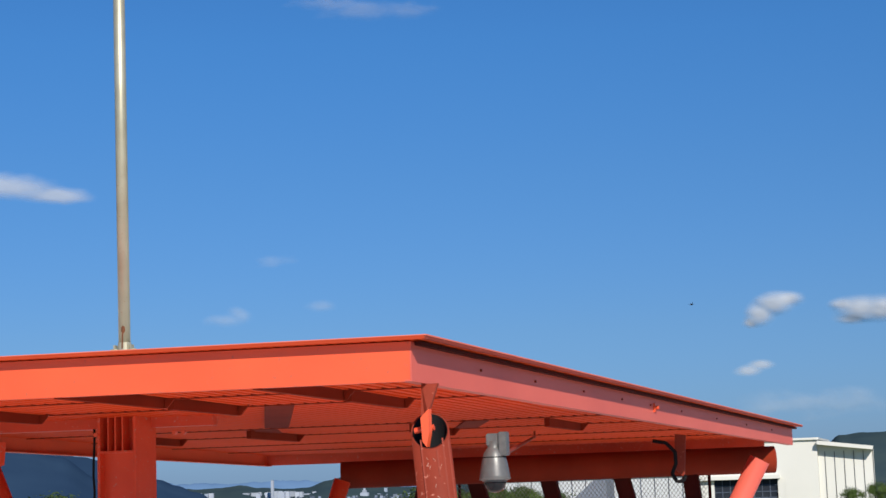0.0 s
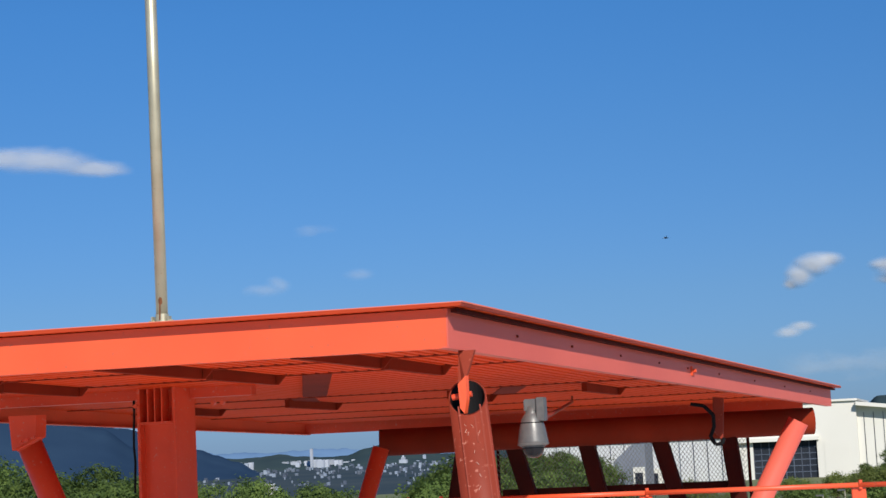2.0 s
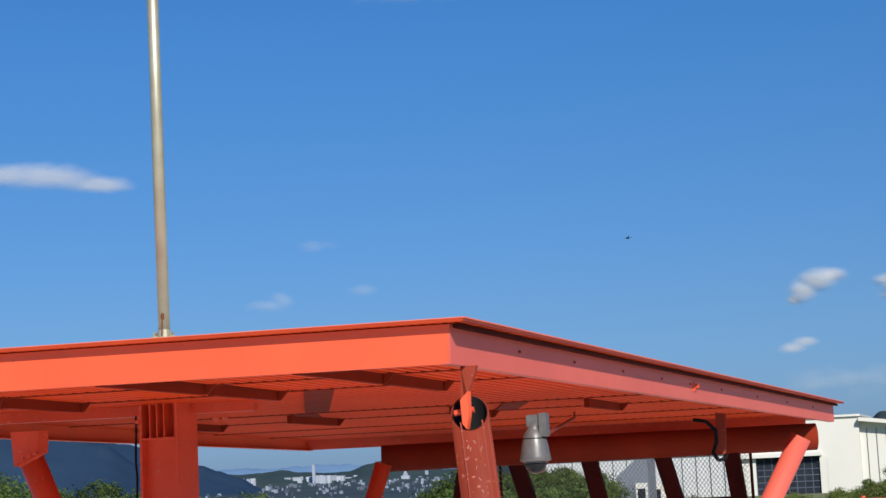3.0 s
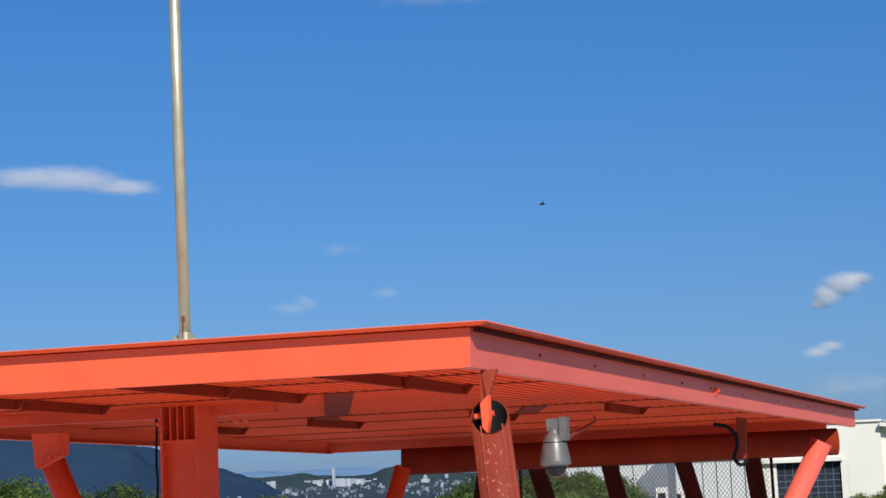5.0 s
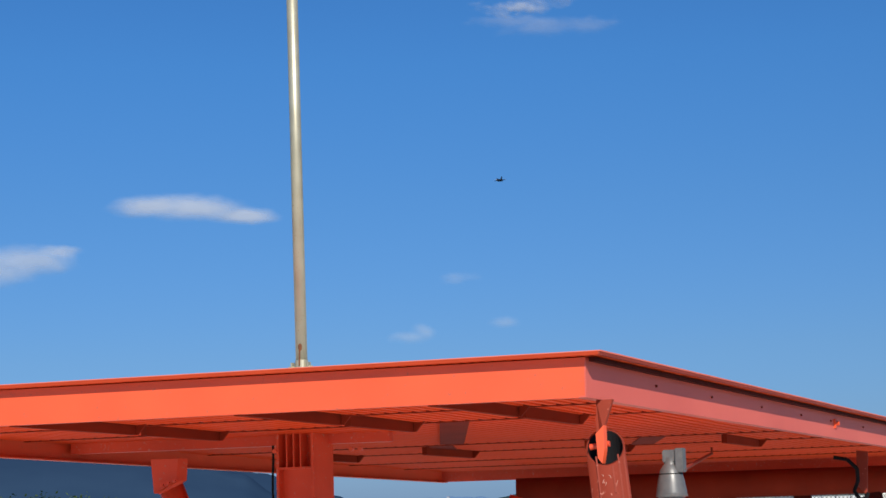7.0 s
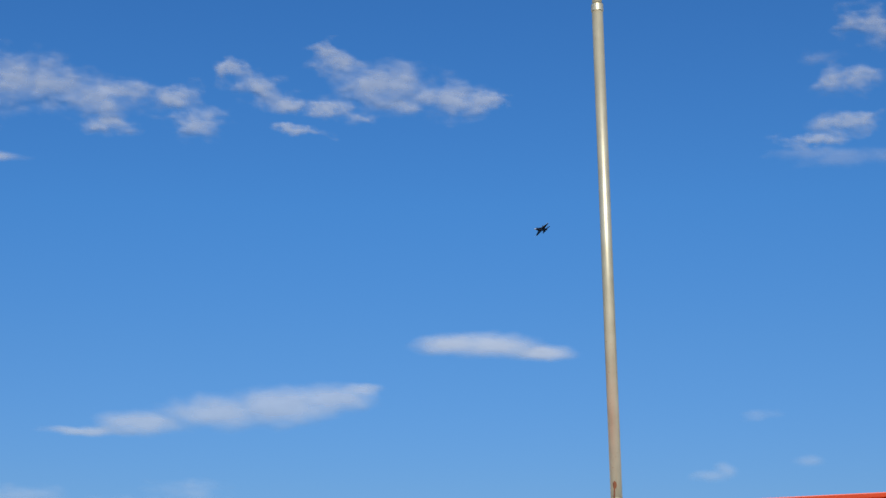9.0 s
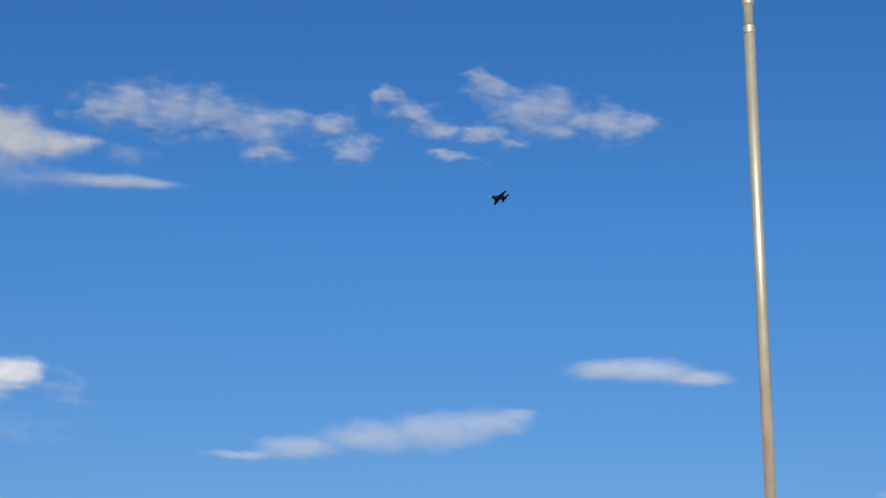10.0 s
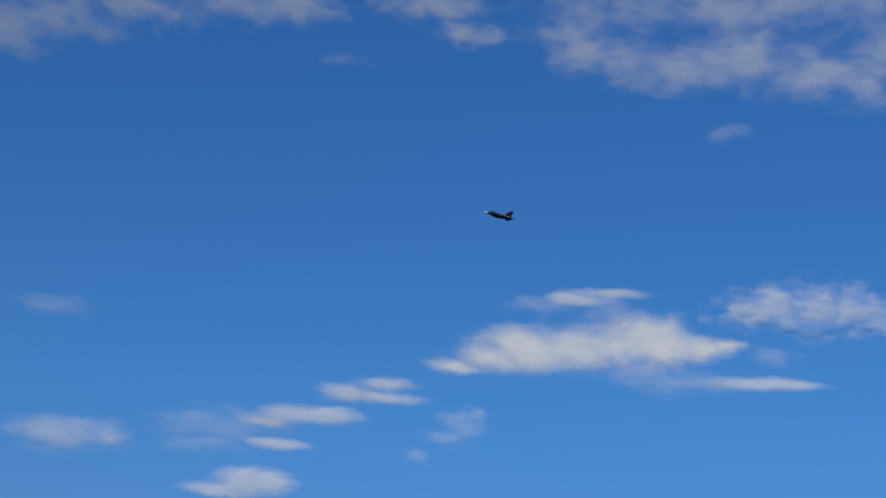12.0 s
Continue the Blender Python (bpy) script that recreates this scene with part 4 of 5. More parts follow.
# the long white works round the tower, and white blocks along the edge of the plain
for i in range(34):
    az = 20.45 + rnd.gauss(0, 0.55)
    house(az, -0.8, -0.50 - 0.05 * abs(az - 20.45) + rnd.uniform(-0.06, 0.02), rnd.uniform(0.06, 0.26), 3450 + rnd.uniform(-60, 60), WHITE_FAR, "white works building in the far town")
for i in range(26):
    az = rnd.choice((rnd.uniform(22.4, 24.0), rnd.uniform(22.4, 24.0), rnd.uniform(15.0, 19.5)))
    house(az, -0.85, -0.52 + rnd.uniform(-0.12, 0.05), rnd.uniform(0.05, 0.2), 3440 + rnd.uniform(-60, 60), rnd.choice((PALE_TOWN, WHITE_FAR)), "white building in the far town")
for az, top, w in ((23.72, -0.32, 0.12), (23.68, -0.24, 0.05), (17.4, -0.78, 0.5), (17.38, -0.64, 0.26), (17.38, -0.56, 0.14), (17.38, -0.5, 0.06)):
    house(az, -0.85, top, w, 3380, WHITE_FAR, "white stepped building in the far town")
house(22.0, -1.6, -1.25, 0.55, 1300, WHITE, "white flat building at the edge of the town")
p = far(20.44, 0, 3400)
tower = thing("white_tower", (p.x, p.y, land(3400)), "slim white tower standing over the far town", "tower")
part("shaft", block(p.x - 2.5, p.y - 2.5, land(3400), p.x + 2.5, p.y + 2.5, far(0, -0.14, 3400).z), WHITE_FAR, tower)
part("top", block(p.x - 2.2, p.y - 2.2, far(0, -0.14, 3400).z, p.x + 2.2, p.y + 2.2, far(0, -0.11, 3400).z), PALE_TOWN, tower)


def hill(name, label, d, knots, mat, rough, seed, depth=500.0):
    """A wooded ridge: a slope that rises to a crest line and falls behind it."""
    r0, r1 = knots[0][0], knots[-1][0]
    n = int(abs(r1 - r0) * 12)
    verts, faces = [], []
    for i in range(n + 1):
        az = r0 + (r1 - r0) * i / n
        for (a, e), (b, g) in zip(knots, knots[1:]):
            if min(a, b) <= az <= max(a, b):
                k = (az - a) / (b - a)
                k = k * k * (3 - 2 * k)
                el = e + (g - e) * k
        for j in range(9):
            s = j / 6
            dd = d + depth * (s - 1)
            ridge = math.sin(min(s, 1.0) * math.pi / 2) if s <= 1 else 1 - (s - 1) * 2
            top = far(0, el, d).z + 52
            v = far(az, 0, dd)
            bumpy = noise.fractal(Vector((v.x, v.y, seed)) * (8.0 / depth), 0.8, 2.0, 5) * rough * min(1, s)
            v.z = -52 + top * ridge + bumpy
            verts.append(v)
    for i in range(n):
        for j in range(8):
            a = i * 9 + j
            faces.append((a, a + 1, a + 10, a + 9))
    me = bpy.data.meshes.new(name)
    me.from_pydata(verts, [], faces)
    me.materials.append(mat)
    for q in me.polygons:
        q.use_smooth = True
    return tagged(new(name, me), label, "hill", kind="structure")


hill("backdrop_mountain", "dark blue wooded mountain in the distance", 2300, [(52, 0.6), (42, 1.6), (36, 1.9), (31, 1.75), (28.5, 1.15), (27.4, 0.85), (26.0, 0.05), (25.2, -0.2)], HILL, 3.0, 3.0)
hill("backdrop_mountain", "wooded mountain behind the first, blue with painted haze", 3000, [(34, 0.9), (28, 1.15), (26.8, 0.85), (25, 0.35), (24.2, 0.02), (23.6, -0.22), (23.0, -0.42), (22.2, -0.8)], HILL, 3.0, 9.0)
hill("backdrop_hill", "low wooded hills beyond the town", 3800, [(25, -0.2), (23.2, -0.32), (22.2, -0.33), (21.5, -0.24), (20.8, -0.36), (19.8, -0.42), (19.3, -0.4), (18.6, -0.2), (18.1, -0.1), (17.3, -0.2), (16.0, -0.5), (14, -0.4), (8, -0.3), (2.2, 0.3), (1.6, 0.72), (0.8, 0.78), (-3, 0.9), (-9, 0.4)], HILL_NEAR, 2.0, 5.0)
hill("backdrop_ridge", "mountain ridge on the horizon, pale with painted haze", 4300, [(40, 0.3), (26, 0.1), (23, -0.16), (21.5, -0.2), (20.2, -0.12), (18.8, -0.22), (17, -0.1), (10, 0.0), (-10, 0.1)], HILL_FAR, 4.0, 7.0, 300.0)


# ---- the jet ----
def section_loft(rows, n=14):
    """A body through elliptic sections (y, half width, half height, z)."""
    bm = bmesh.new()
    loops = [[bm.verts.new((w * math.cos(2 * math.pi * i / n), y, z + h * math.sin(2 * math.pi * i / n))) for i in range(n)] for y, w, h, z in rows]
    for a, b in zip(loops, loops[1:]):
        for i in range(n):
            bm.faces.new((a[i], a[(i + 1) % n], b[(i + 1) % n], b[i]))
    bm.faces.new(loops[0][::-1])
    bm.faces.new(loops[-1])
    bmesh.ops.recalc_face_normals(bm, faces=bm.faces[:])
    return bm


def flat_wing(points, root, tip):
    """A wing of four corners; root and tip: half thickness there. The first two corners are the root's."""
    bm = bmesh.new()
    n = Vector((points[1] - points[0]).cross(points[2] - points[0])).normalized()
    half = (root, root, tip, tip)
    a = [bm.verts.new(p + n * h) for p, h in zip(points, half)]
    b = [bm.verts.new(p - n * h) for p, h in zip(points, half)]
    bm.faces.new(a)
    bm.faces.new(b[::-1])
    for i in range(4):
        bm.faces.new((a[i], b[i], b[(i + 1) % 4], a[(i + 1) % 4]))
    bmesh.ops.recalc_face_normals(bm, faces=bm.faces[:])
    return bm


jet = thing("fighter_jet", (0, 0, 0), "dark blue single-engined fighter jet in flight, banking", "jet")
part("fuselage", section_loft([(5.6, 0.5, 0.5, 0), (4.0, 0.7, 0.75, 0.05), (1.5, 0.95, 0.95, 0), (-1.5, 1.15, 0.9, -0.05), (-4.5, 1.0, 0.8, 0), (-6.4, 0.7, 0.65, 0)]), JET_SKIN, jet, smooth=True)
part("radome", section_loft([(7.75, 0.02, 0.02, -0.12), (7.3, 0.17, 0.17, -0.1), (6.5, 0.36, 0.36, -0.04), (5.6, 0.5, 0.5, 0)]), JET_PALE, jet, "pale grey nose cone", smooth=True)
part("cockpit_canopy", section_loft([(5.2, 0.1, 0.1, 0.5), (4.3, 0.38, 0.5, 0.62), (3.2, 0.42, 0.58, 0.66), (2.0, 0.35, 0.4, 0.7), (0.6, 0.15, 0.15, 0.8)]), JET_GLASS, jet, smooth=True)
part("air_intake", section_loft([(2.8, 0.55, 0.32, -0.75), (1.0, 0.62, 0.42, -0.85), (-2.0, 0.5, 0.3, -0.75), (-4.0, 0.3, 0.15, -0.6)]), JET_SKIN, jet, smooth=True)
part("nozzle", section_loft([(-6.4, 0.62, 0.6, 0), (-7.2, 0.5, 0.5, 0)]), BLACK, jet)
for k in (-1, 1):
    part("wing", flat_wing([Vector((0.9 * k, 1.3, 0)), Vector((0.9 * k, -2.9, 0)), Vector((5.5 * k, -2.6, -0.05)), Vector((5.5 * k, -1.5, -0.05))], 0.16, 0.04), JET_SKIN, jet)
    part("strake", flat_wing([Vector((0.6 * k, 4.2, 0.1)), Vector((0.7 * k, 1.5, 0.05)), Vector((1.6 * k, 1.2, 0.02)), Vector((0.75 * k, 3.6, 0.1))], 0.06, 0.02), JET_SKIN, jet)
    part("tailplane", flat_wing([Vector((0.8 * k, -4.6, 0)), Vector((0.8 * k, -7.0, 0)), Vector((3.1 * k, -7.4, -0.2)), Vector((3.1 * k, -6.3, -0.2))], 0.09, 0.03), JET_SKIN, jet)
    part("ventral_fin", flat_wing([Vector((0.55 * k, -4.0, -0.6)), Vector((0.55 * k, -5.6, -0.6)), Vector((0.85 * k, -5.7, -1.3)), Vector((0.85 * k, -4.7, -1.3))], 0.04, 0.02), JET_SKIN, jet)
    part("wingtip_missile", section_loft([(0.3, 0.02, 0.02, -0.05), (0.0, 0.08, 0.08, -0.05), (-2.6, 0.08, 0.08, -0.05)], 8), JET_PALE, jet)
    bpy.data.objects["wingtip_missile" if k < 0 else "wingtip_missile.001"].location.x = 5.55 * k
part("tail_fin", flat_wing([Vector((0, -2.6, 0.7)), Vector((0, -6.4, 0.6)), Vector((0, -7.3, 3.3)), Vector((0, -5.9, 3.3))], 0.12, 0.04), JET_SKIN, jet)


def flight(az, el, d, toward, bank, climb):
    """The jet's pose: where it is, how far its nose turns from the left towards the camera, its bank to the right and the climb of its nose."""
    at = EYE + Vector((-math.sin(radians(az)) * math.cos(radians(el)), math.cos(radians(az)) * math.cos(radians(el)), math.sin(radians(el)))) * d
    back = (EYE - at).normalized()
    left = Vector((back.y, -back.x, 0)).normalized()
    up = back.cross(left) if back.cross(left).z > 0 else left.cross(back)
    t, c, b = radians(toward), radians(climb), radians(bank)
    nose = ((left * math.cos(t) + back * math.sin(t)) * math.cos(c) + up * math.sin(c)).normalized()
    wing = nose.cross(up).normalized()
    top = wing.cross(nose)
    w2, t2 = wing * math.cos(b) - top * math.sin(b), top * math.cos(b) + wing * math.sin(b)
    m = Matrix((w2, nose, t2)).transposed().to_4x4()
    m.translation = at
    return m


# ---- clouds ----
def cloud_material(name, strength, torn=1.9, white=0.51, low=-0.3, full=1.4):
    m = bpy.data.materials.new(name)
    m.use_nodes = True
    n, l = m.node_tree.nodes, m.node_tree.links
    b = n["Principled BSDF"]
    b.inputs["Base Color"].default_value = (white, white, white * 0.985, 1)
    b.inputs["Roughness"].default_value, b.inputs["Specular IOR Level"].default_value = 1.0, 0.0
    dens = n.new("ShaderNodeAttribute")
    dens.attribute_name = "vapour"
    tc = n.new("ShaderNodeTexCoord")
    st = n.new("ShaderNodeMapping")
    st.inputs["Scale"].default_value = (0.6, 0.6, 1.0)
    l.new(tc.outputs["Object"], st.inputs["Vector"])
    no = n.new("ShaderNodeTexNoise")
    no.inputs["Scale"].default_value, no.inputs["Detail"].default_value, no.inputs["Roughness"].default_value = 0.016, 6, 0.5
    no.inputs["Distortion"].default_value = 0.4
    l.new(st.outputs[0], no.inputs["Vector"])
    a = n.new("ShaderNodeMath")
    a.operation = "MULTIPLY_ADD"
    a.inputs[1].default_value, a.inputs[2].default_value = torn, -torn / 2
    l.new(no.outputs[0], a.inputs[0])
    s = n.new("ShaderNodeMath")
    s.operation = "ADD"
    l.new(a.outputs[0], s.inputs[0])
    l.new(dens.outputs["Fac"], s.inputs[1])
    r = n.new("ShaderNodeMapRange")
    r.interpolation_type = "SMOOTHSTEP"
    r.inputs[1].default_value, r.inputs[2].default_value, r.inputs[3].default_value, r.inputs[4].default_value = low, full, 0.0, strength
    l.new(s.outputs[0], r.inputs[0])
    l.new(r.outputs[0], b.inputs["Alpha"])
    return m


CLOUD_THICK, CLOUD, CLOUD_THIN = cloud_material("bright_cloud", 0.9, 1.0, low=-0.15, full=1.15), cloud_material("cloud_vapour", 0.55, 1.3), cloud_material("thin_cloud_vapour", 0.2)
CLOUD_SMOOTH = cloud_material("smooth_cloud_vapour", 0.6, 0.8, low=-0.05, full=1.0)
CLOUD_PUFF = cloud_material("small_puffy_cloud", 0.75, 0.5, 0.46, -0.05, 1.0)
CLOUD_FAINT = cloud_material("faint_cloud_vapour", 0.24, 1.1)
CLOUD_FLAT = cloud_material("flat_cloud_vapour", 0.48, 0.8, 0.48, -0.05, 1.0)
CLOUD_SOFT = cloud_material("soft_cloud_sheet", 0.45)
CLOUD_DENSE = cloud_material("dense_heaped_cloud", 0.95, 0.9, 0.60, -0.05, 1.0)
CLOUDS = []
RADIUS = 3600.0


def cloud(label, mat, blobs, seed=0.0, puff=0.5, torn=1.0):
    """A cloud of soft lumps (azimuth, elevation, half width, half height), in degrees as seen from the deck."""
    pad = 2.0
    a0, a1 = min(b[0] - pad * b[2] for b in blobs), max(b[0] + pad * b[2] for b in blobs)
    e0, e1 = min(b[1] - pad * b[3] for b in blobs), max(b[1] + pad * b[3] for b in blobs)
    na, ne = max(8, int((a1 - a0) / 0.09)), max(8, int((e1 - e0) / 0.07))
    A, E = np.meshgrid(np.linspace(a0, a1, na), np.linspace(e0, e1, ne))
    # torn outlines: the lumps are read at places shifted by noise
    warp_a, warp_e = np.zeros(A.shape), np.zeros(A.shape)
    small = torn * min(1.0, max(b[3] for b in blobs) / 0.5)
    for j in range(ne):
        for i in range(na):
            v = Vector((A[j, i] * 0.9, E[j, i] * 2.0, seed * 3.1))
            warp_a[j, i] = 0.75 * small * noise.fractal(v, 0.8, 2.1, 5)
            warp_e[j, i] = 0.24 * small * noise.fractal(v + Vector((17, 5, 3)), 0.7, 2.1, 5)
    A0, E0, A, E = A, E, A + warp_a, E + warp_e
    dens, bulge = np.full(A.shape, -1.0), np.zeros(A.shape)
    for az, el, w, h in blobs:
        r = np.sqrt(((A - az) / (1.25 * w)) ** 2 + ((E - el) / (1.28 * h)) ** 2)
        dens = np.logaddexp(6 * dens, 6 * (1 - r)) / 6
        bulge = np.maximum(bulge, np.clip(1 - r * r, 0, 1) ** 0.5 * min(w, h * 1.6))
    A, E = A0, E0
    index, verts, values, faces = -np.ones(A.shape, int), [], [], []
    for j in range(ne):
        for i in range(na):
            if dens[j, i] > -0.6:
                az, el = radians(A[j, i]), radians(E[j, i])
                lump = noise.fractal(Vector((A[j, i] * 1.1, E[j, i] * 1.6, seed)), 0.9, 2.0, 4)
                d = RADIUS * (1 - radians(bulge[j, i] * puff * 0.3 * (1 + 0.15 * lump)) - radians(0.003 * lump))
                index[j, i] = len(verts)
                verts.append((-math.sin(az) * math.cos(el) * d, math.cos(az) * math.cos(el) * d, math.sin(el) * d))
                values.append(min(1.0, dens[j, i] * 1.15 + 0.05) + 0.3 * torn * lump)
    for j in range(ne - 1):
        for i in range(na - 1):
            q = (index[j, i], index[j, i + 1], index[j + 1, i + 1], index[j + 1, i])
            if min(q) >= 0:
                faces.append(q)
    me = bpy.data.meshes.new("cloud")
    me.from_pydata(verts, [], faces)
    me.attributes.new("vapour", "FLOAT", "POINT").data.foreach_set("value", values)
    me.materials.append(mat)
    for p in me.polygons:
        p.use_smooth = True
    ob = tagged(new("cloud", me), label, "cloud", group="drifting clouds")
    ob.location = EYE
    CLOUDS.append(ob)


cloud("small white lens-shaped cloud in the blue sky", CLOUD_SMOOTH, [(30.21, 9.79, 1.16, 0.34), (28.66, 9.73, 1.35, 0.38), (27.12, 9.48, 0.96, 0.23)], 1, torn=0.3)
cloud("long flat whitish cloud low in the sky", CLOUD_FLAT, [(42.5, 6.88, 1.46, 0.14), (40.48, 7.16, 1.48, 0.33), (38.24, 7.52, 1.88, 0.5), (35.97, 7.72, 1.7, 0.6), (34.26, 8.01, 1.33, 0.45), (33.3, 8.29, 0.77, 0.19)], 2, torn=0.35)
cloud("torn wispy white cloud", CLOUD, [(37.9, 18.95, 0.5, 0.28), (36.9, 18.42, 0.8, 0.4), (36.1, 17.96, 0.8, 0.24), (35.69, 16.99, 0.7, 0.17), (34.62, 19.68, 0.6, 0.26), (34.12, 19.22, 0.7, 0.3), (32.51, 18.57, 1.4, 0.62), (30.11, 17.99, 1.1, 0.5), (29.11, 17.97, 0.5, 0.34), (34.51, 17.7, 0.5, 0.24), (33.51, 17.39, 0.45, 0.2), (32.11, 17.9, 1.0, 0.3)], 3)
cloud("ragged white band of cloud", CLOUD, [(45.49, 18.29, 1.34, 0.7), (43.95, 18.29, 1.16, 0.55), (42.76, 17.79, 1.0, 0.6), (42.15, 17.06, 0.87, 0.3), (41.6, 18.03, 1.0, 0.38), (39.82, 18.0, 0.9, 0.33), (38.91, 17.17, 0.85, 0.42), (47.21, 18.36, 1.13, 0.5), (47.96, 18.12, 0.56, 0.45)], 4)
cloud("bright heaped white cloud", CLOUD_THICK, [(57.88, 15.82, 0.90, 0.24), (56.66, 16.22, 1.20, 0.44), (55.72, 16.78, 1.21, 0.50), (55.28, 16.4, 1.35, 0.56), (53.77, 16.69, 1.35, 0.70), (52.26, 16.84, 1.36, 0.66), (51.18, 17.35, 1.06, 0.64), (50.61, 16.92, 1.21, 0.60), (49.38, 16.92, 1.06, 0.40), (48.43, 16.99, 0.68, 0.24)], 5, 0.22, torn=0.45)
cloud("thin white streak of cloud", CLOUD_SMOOTH, [(53.73, 18.32, 1.23, 0.22), (52.48, 18.6, 1.41, 0.17)], 6, torn=0.5)
cloud("faint shred of cloud", CLOUD_FAINT, [(55.25, 18.01, 1.05, 0.27), (52.52, 17.98, 0.7, 0.37)], 35)
cloud("thin white streak of cloud", CLOUD_SMOOTH, [(47.6, 15.8, 1.39, 0.25), (46.39, 15.78, 1.39, 0.15)], 7, torn=0.4)
cloud("faint shred of cloud", CLOUD_FAINT, [(51.39, 15.86, 1.21, 0.37), (49.89, 15.76, 1.21, 0.37), (46.8, 16.68, 0.87, 0.23)], 8)
cloud("large bright heaped cloud low in the sky", CLOUD_DENSE, [(62.4, 8.1, 2.2, 1.3), (58.56, 8.66, 2.53, 1.07), (56.38, 8.93, 2.39, 1.0), (54.14, 8.99, 2.42, 1.01), (51.88, 9.05, 1.69, 0.84), (50.19, 9.34, 0.85, 0.42)], 9, 0.5, torn=0.4)
cloud("grey ragged base of the heaped cloud", CLOUD_THIN, [(48.43, 8.87, 0.66, 0.53), (54.0, 7.5, 4.0, 0.5), (59.48, 7.13, 3.54, 0.7), (55.0, 6.6, 2.0, 0.7)], 10)
cloud("small white cloud above the heaped cloud", CLOUD, [(59.3, 10.3, 1.0, 0.3), (60.82, 10.48, 2.0, 0.27), (62.32, 10.53, 0.74, 0.25)], 11)
cloud("row of small white clouds", CLOUD_SMOOTH, [(62.1, 13.82, 1.14, 0.25), (63.23, 13.73, 1.29, 0.33), (64.21, 13.39, 0.86, 0.22)], 12, torn=0.5)
cloud("faint veil of cloud", CLOUD_FAINT, [(66.08, 13.05, 1.71, 0.47), (64.76, 13.3, 1.14, 0.42), (66.34, 12.42, 1.14, 0.28)], 36)
cloud("small flat white cloud", CLOUD_SMOOTH, [(61.73, 14.63, 1.0, 0.31), (60.28, 15.06, 1.08, 0.21), (60.58, 14.59, 1.58, 0.19)], 13, torn=0.5)
cloud("small flat white cloud", CLOUD_SMOOTH, [(63.68, 12.7, 1.21, 0.18)], 14, torn=0.5)
cloud("small shred of white cloud", CLOUD_FAINT, [(57.95, 13.38, 0.69, 0.23), (57.44, 13.77, 0.6, 0.4), (57.2, 14.28, 0.38, 0.27)], 15)
cloud("small shred of white cloud", CLOUD_FAINT, [(58.86, 12.73, 0.45, 0.22)], 16)
cloud("small white cloud in the blue sky", CLOUD_SMOOTH, [(65.37, 10.99, 1.27, 0.25), (64.53, 11.35, 1.27, 0.44), (63.76, 11.48, 0.57, 0.33)], 17, torn=0.5)
cloud("faint grey cloud low in the sky", CLOUD_THIN, [(65.0, 9.45, 0.9, 0.36)], 18)
cloud("pale flat cloud in the blue sky", CLOUD_SOFT, [(71.38, 12.24, 1.28, 0.42), (70.62, 12.23, 1.42, 0.47), (69.64, 12.3, 0.85, 0.31)], 19, torn=0.5)
cloud("faint pale cloud in the blue sky", CLOUD_THIN, [(72.0, 16.34, 1.1, 0.26)], 20)
cloud("broad grey-white cloud sheet high in the sky", CLOUD_SOFT, [(54.06, 26.81, 1.4, 0.7), (52.56, 26.39, 1.5, 0.65), (50.46, 26.17, 1.5, 0.65), (48.0, 26.55, 1.8, 0.85), (45.34, 26.07, 1.7, 0.75), (43.54, 25.67, 1.2, 0.7), (48.45, 28.2, 6.0, 0.7), (42.0, 26.8, 2.0, 1.1), (58.33, 27.04, 1.3, 0.33), (59.48, 27.89, 1.9, 0.4)], 21, 0.12)
cloud("broad grey-white cloud sheet high in the sky", CLOUD_SOFT, [(75.36, 25.15, 1.4, 0.7), (73.47, 25.79, 1.98, 0.65), (70.54, 26.57, 1.83, 0.5), (66.86, 27.11, 1.87, 0.5), (64.97, 27.26, 1.25, 0.5), (69.0, 28.3, 4.0, 0.6)], 22, 0.12)
cloud("faint shred of cloud", CLOUD_THIN, [(63.08, 25.77, 0.7, 0.25)], 23)
cloud("faint shred of cloud", CLOUD_THIN, [(48.49, 24.09, 0.51, 0.28)], 24)
cloud("loose column of white cloud shreds", CLOUD, [(15.38, 19.84, 0.66, 0.6), (16.37, 18.0, 0.8, 0.4), (16.64, 16.72, 0.9, 0.33), (17.81, 16.16, 1.0, 0.2)], 25)
cloud("thin flat white cloud", CLOUD_THIN, [(16.35, 15.5, 1.4, 0.26), (15.16, 15.57, 1.17, 0.19), (17.7, 15.72, 0.97, 0.15), (17.26, 18.9, 0.57, 0.18)], 26)
cloud("small white heaped cloud with a grey base", CLOUD_PUFF, [(2.7, 5.26, 0.45, 0.22), (3.18, 5.12, 0.6, 0.34), (3.66, 4.78, 0.45, 0.34), (3.95, 4.5, 0.25, 0.17)], 27, 1.6, torn=0.2)
cloud("small white heaped cloud with a grey base", CLOUD_PUFF, [(0.95, 4.98, 0.4, 0.2), (0.45, 4.85, 0.65, 0.36), (-0.3, 4.78, 0.8, 0.4), (0.62, 4.52, 0.5, 0.18)], 28, 1.6, torn=0.2)
cloud("small pale cloud in the blue sky", CLOUD_SMOOTH, [(3.72, 3.14, 0.45, 0.15), (4.15, 2.96, 0.42, 0.16)], 29, torn=0.35)
cloud("small faint cloud near the horizon", CLOUD_FAINT, [(21.68, 5.22, 0.5, 0.14), (21.15, 5.42, 0.28, 0.24)], 30, torn=0.6)
cloud("small faint cloud near the horizon", CLOUD_FAINT, [(18.45, 5.63, 0.4, 0.16)], 31, torn=0.5)
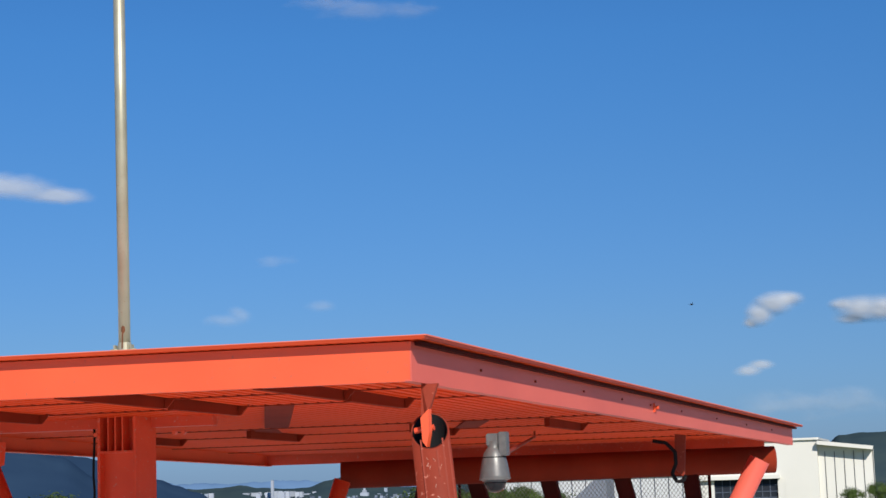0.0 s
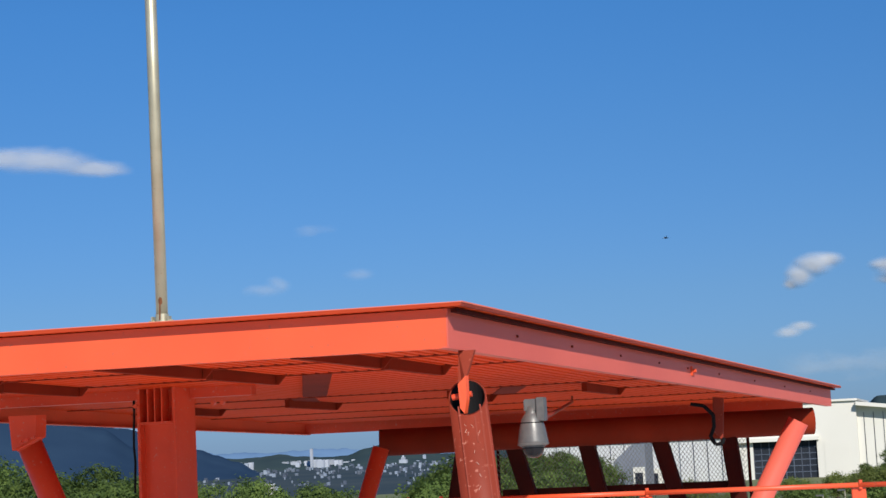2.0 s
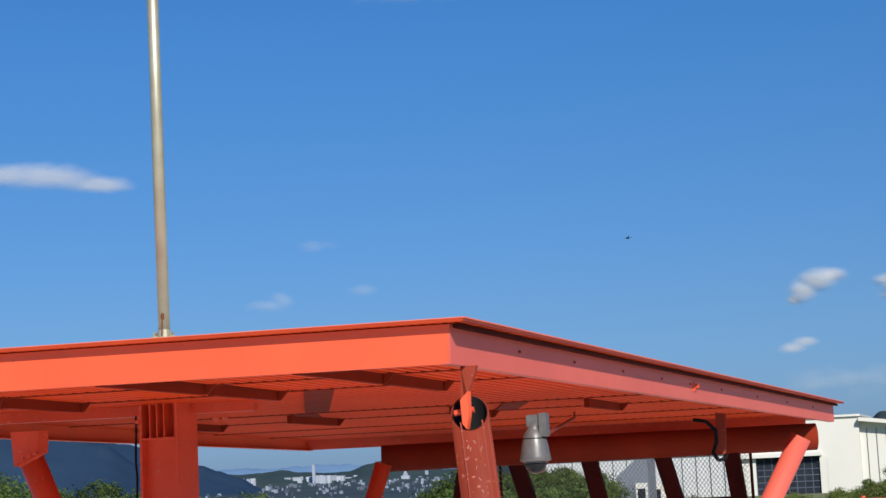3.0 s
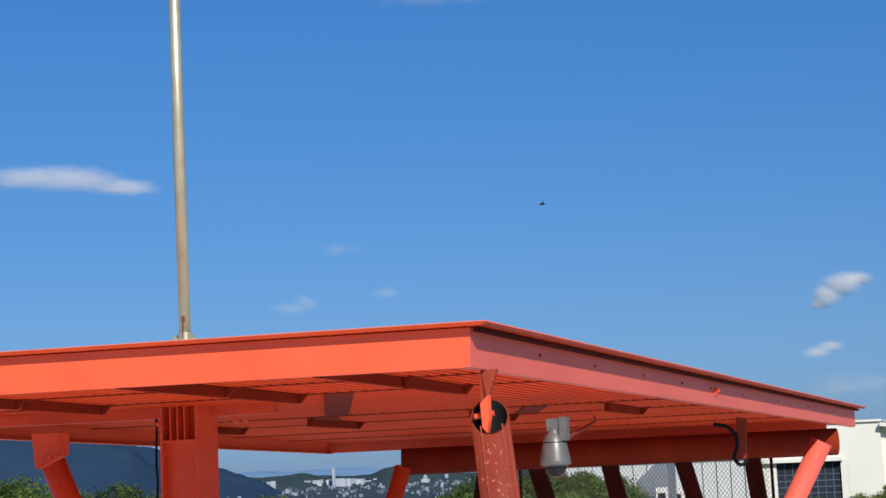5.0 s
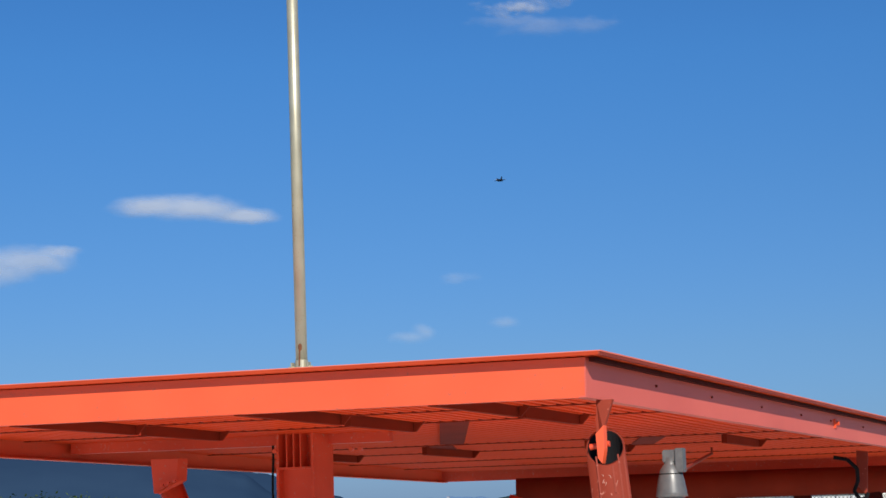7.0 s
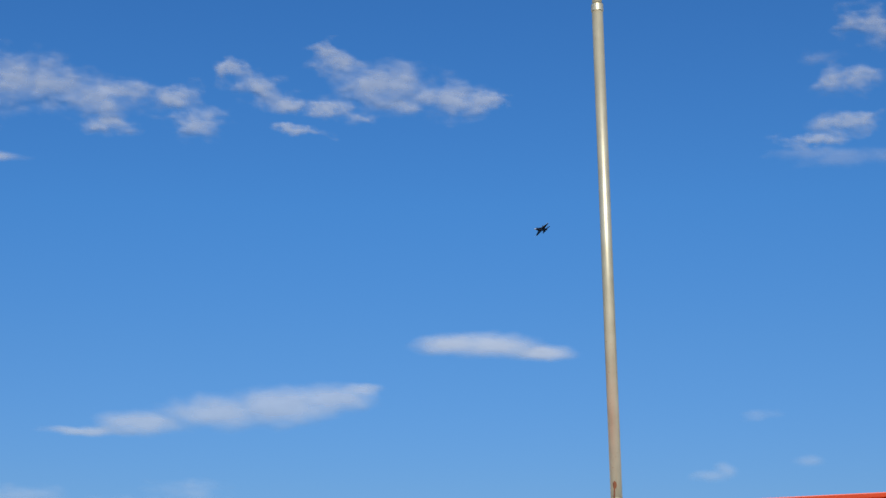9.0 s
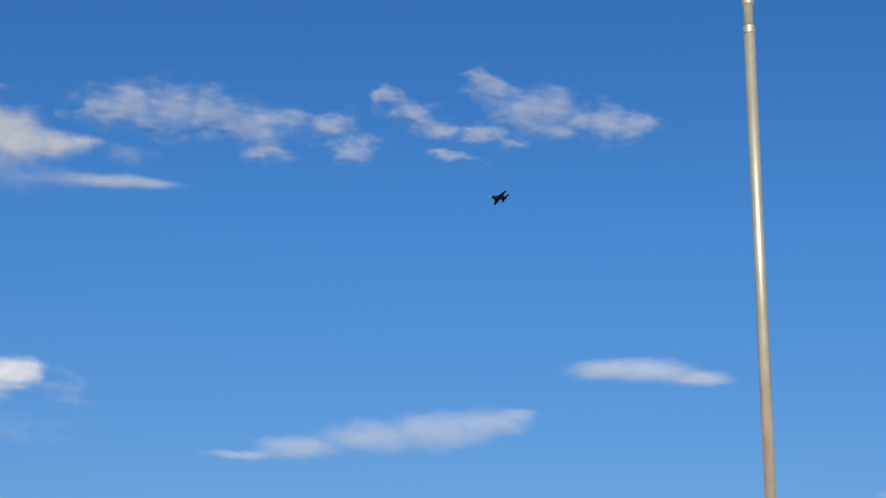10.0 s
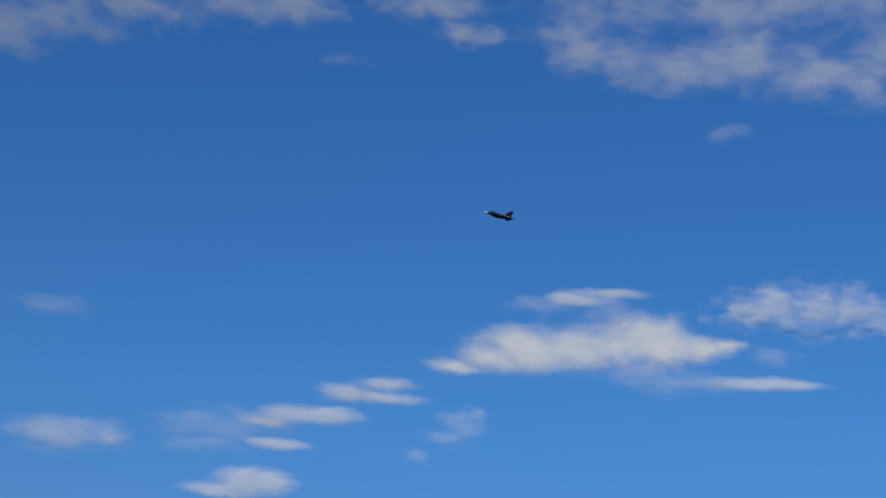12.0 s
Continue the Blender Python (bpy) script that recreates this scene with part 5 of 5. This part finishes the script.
cloud("faint shred of cloud", CLOUD_THIN, [(19.98, 7.2, 0.5, 0.16)], 32)
cloud("faint low cloud near the horizon", CLOUD_THIN, [(44.58, 4.69, 1.2, 0.3), (38.93, 4.82, 1.1, 0.3), (40.59, 4.5, 1.4, 0.22)], 33)
cloud("faint low cloud near the horizon", CLOUD_THIN, [(1.95, 1.86, 1.6, 0.32), (3.04, 1.73, 1.09, 0.25)], 34)


def motions():
    """The jet's flight and the slow drift of the clouds."""
    walk(jet, [
        (0.0, flight(6.18, 5.24, 2480, 74, 0, 2)), (0.5, flight(6.58, 5.48, 2416, 74, 0, 2)), (1.0, flight(7.07, 5.78, 2352, 74, 0, 2)),
        (1.5, flight(7.61, 6.06, 2288, 73, 2, 2)), (2.0, flight(8.18, 6.34, 2224, 73, 4, 2)), (2.5, flight(8.8, 6.61, 2160, 72, 5, 2)),
        (3.0, flight(9.5, 6.94, 2096, 72, 6, 2)), (4.0, flight(11.12, 7.66, 1944, 71, 8, 2)), (5.0, flight(13.02, 8.42, 1784, 70, 8, 2)),
        (5.5, flight(14.17, 8.84, 1696, 69, 8, 2)), (6.0, flight(15.36, 9.32, 1608, 68, 8, 2)), (6.5, flight(16.73, 9.87, 1512, 67, 8, 2)),
        (7.0, flight(18.35, 10.45, 1416, 66, 6, 2)), (7.2, flight(19.07, 10.71, 1376, 66, 6, 2)), (8.0, flight(22.2, 11.95, 1277, 64, 10, 2)),
        (8.8, flight(25.81, 13.27, 1060, 62, 20, 2)), (9.0, flight(26.95, 13.63, 1020, 60, 42, 2)), (9.5, flight(30.08, 14.65, 960, 60, 73, 2)),
        (10.0, flight(33.76, 15.62, 900, 52, 46, 2)), (10.5, flight(38.22, 16.7, 850, 52, -4, 10)), (10.75, flight(40.75, 17.35, 835, 46, 50, 10)),
        (11.0, flight(43.43, 18.04, 820, 44, 92, 14)), (11.5, flight(49.48, 19.54, 780, 34, 92, 14)), (11.75, flight(52.9, 20.3, 760, 36, 48, 12)),
        (12.0, flight(56.45, 21.02, 740, 31, 2, 9))])
    for c in CLOUDS:
        walk(c, [(0.0, pose(*EYE, 0, 0, 0.293)), (12.0, pose(*EYE, 0, 0, -0.293))])


motions()
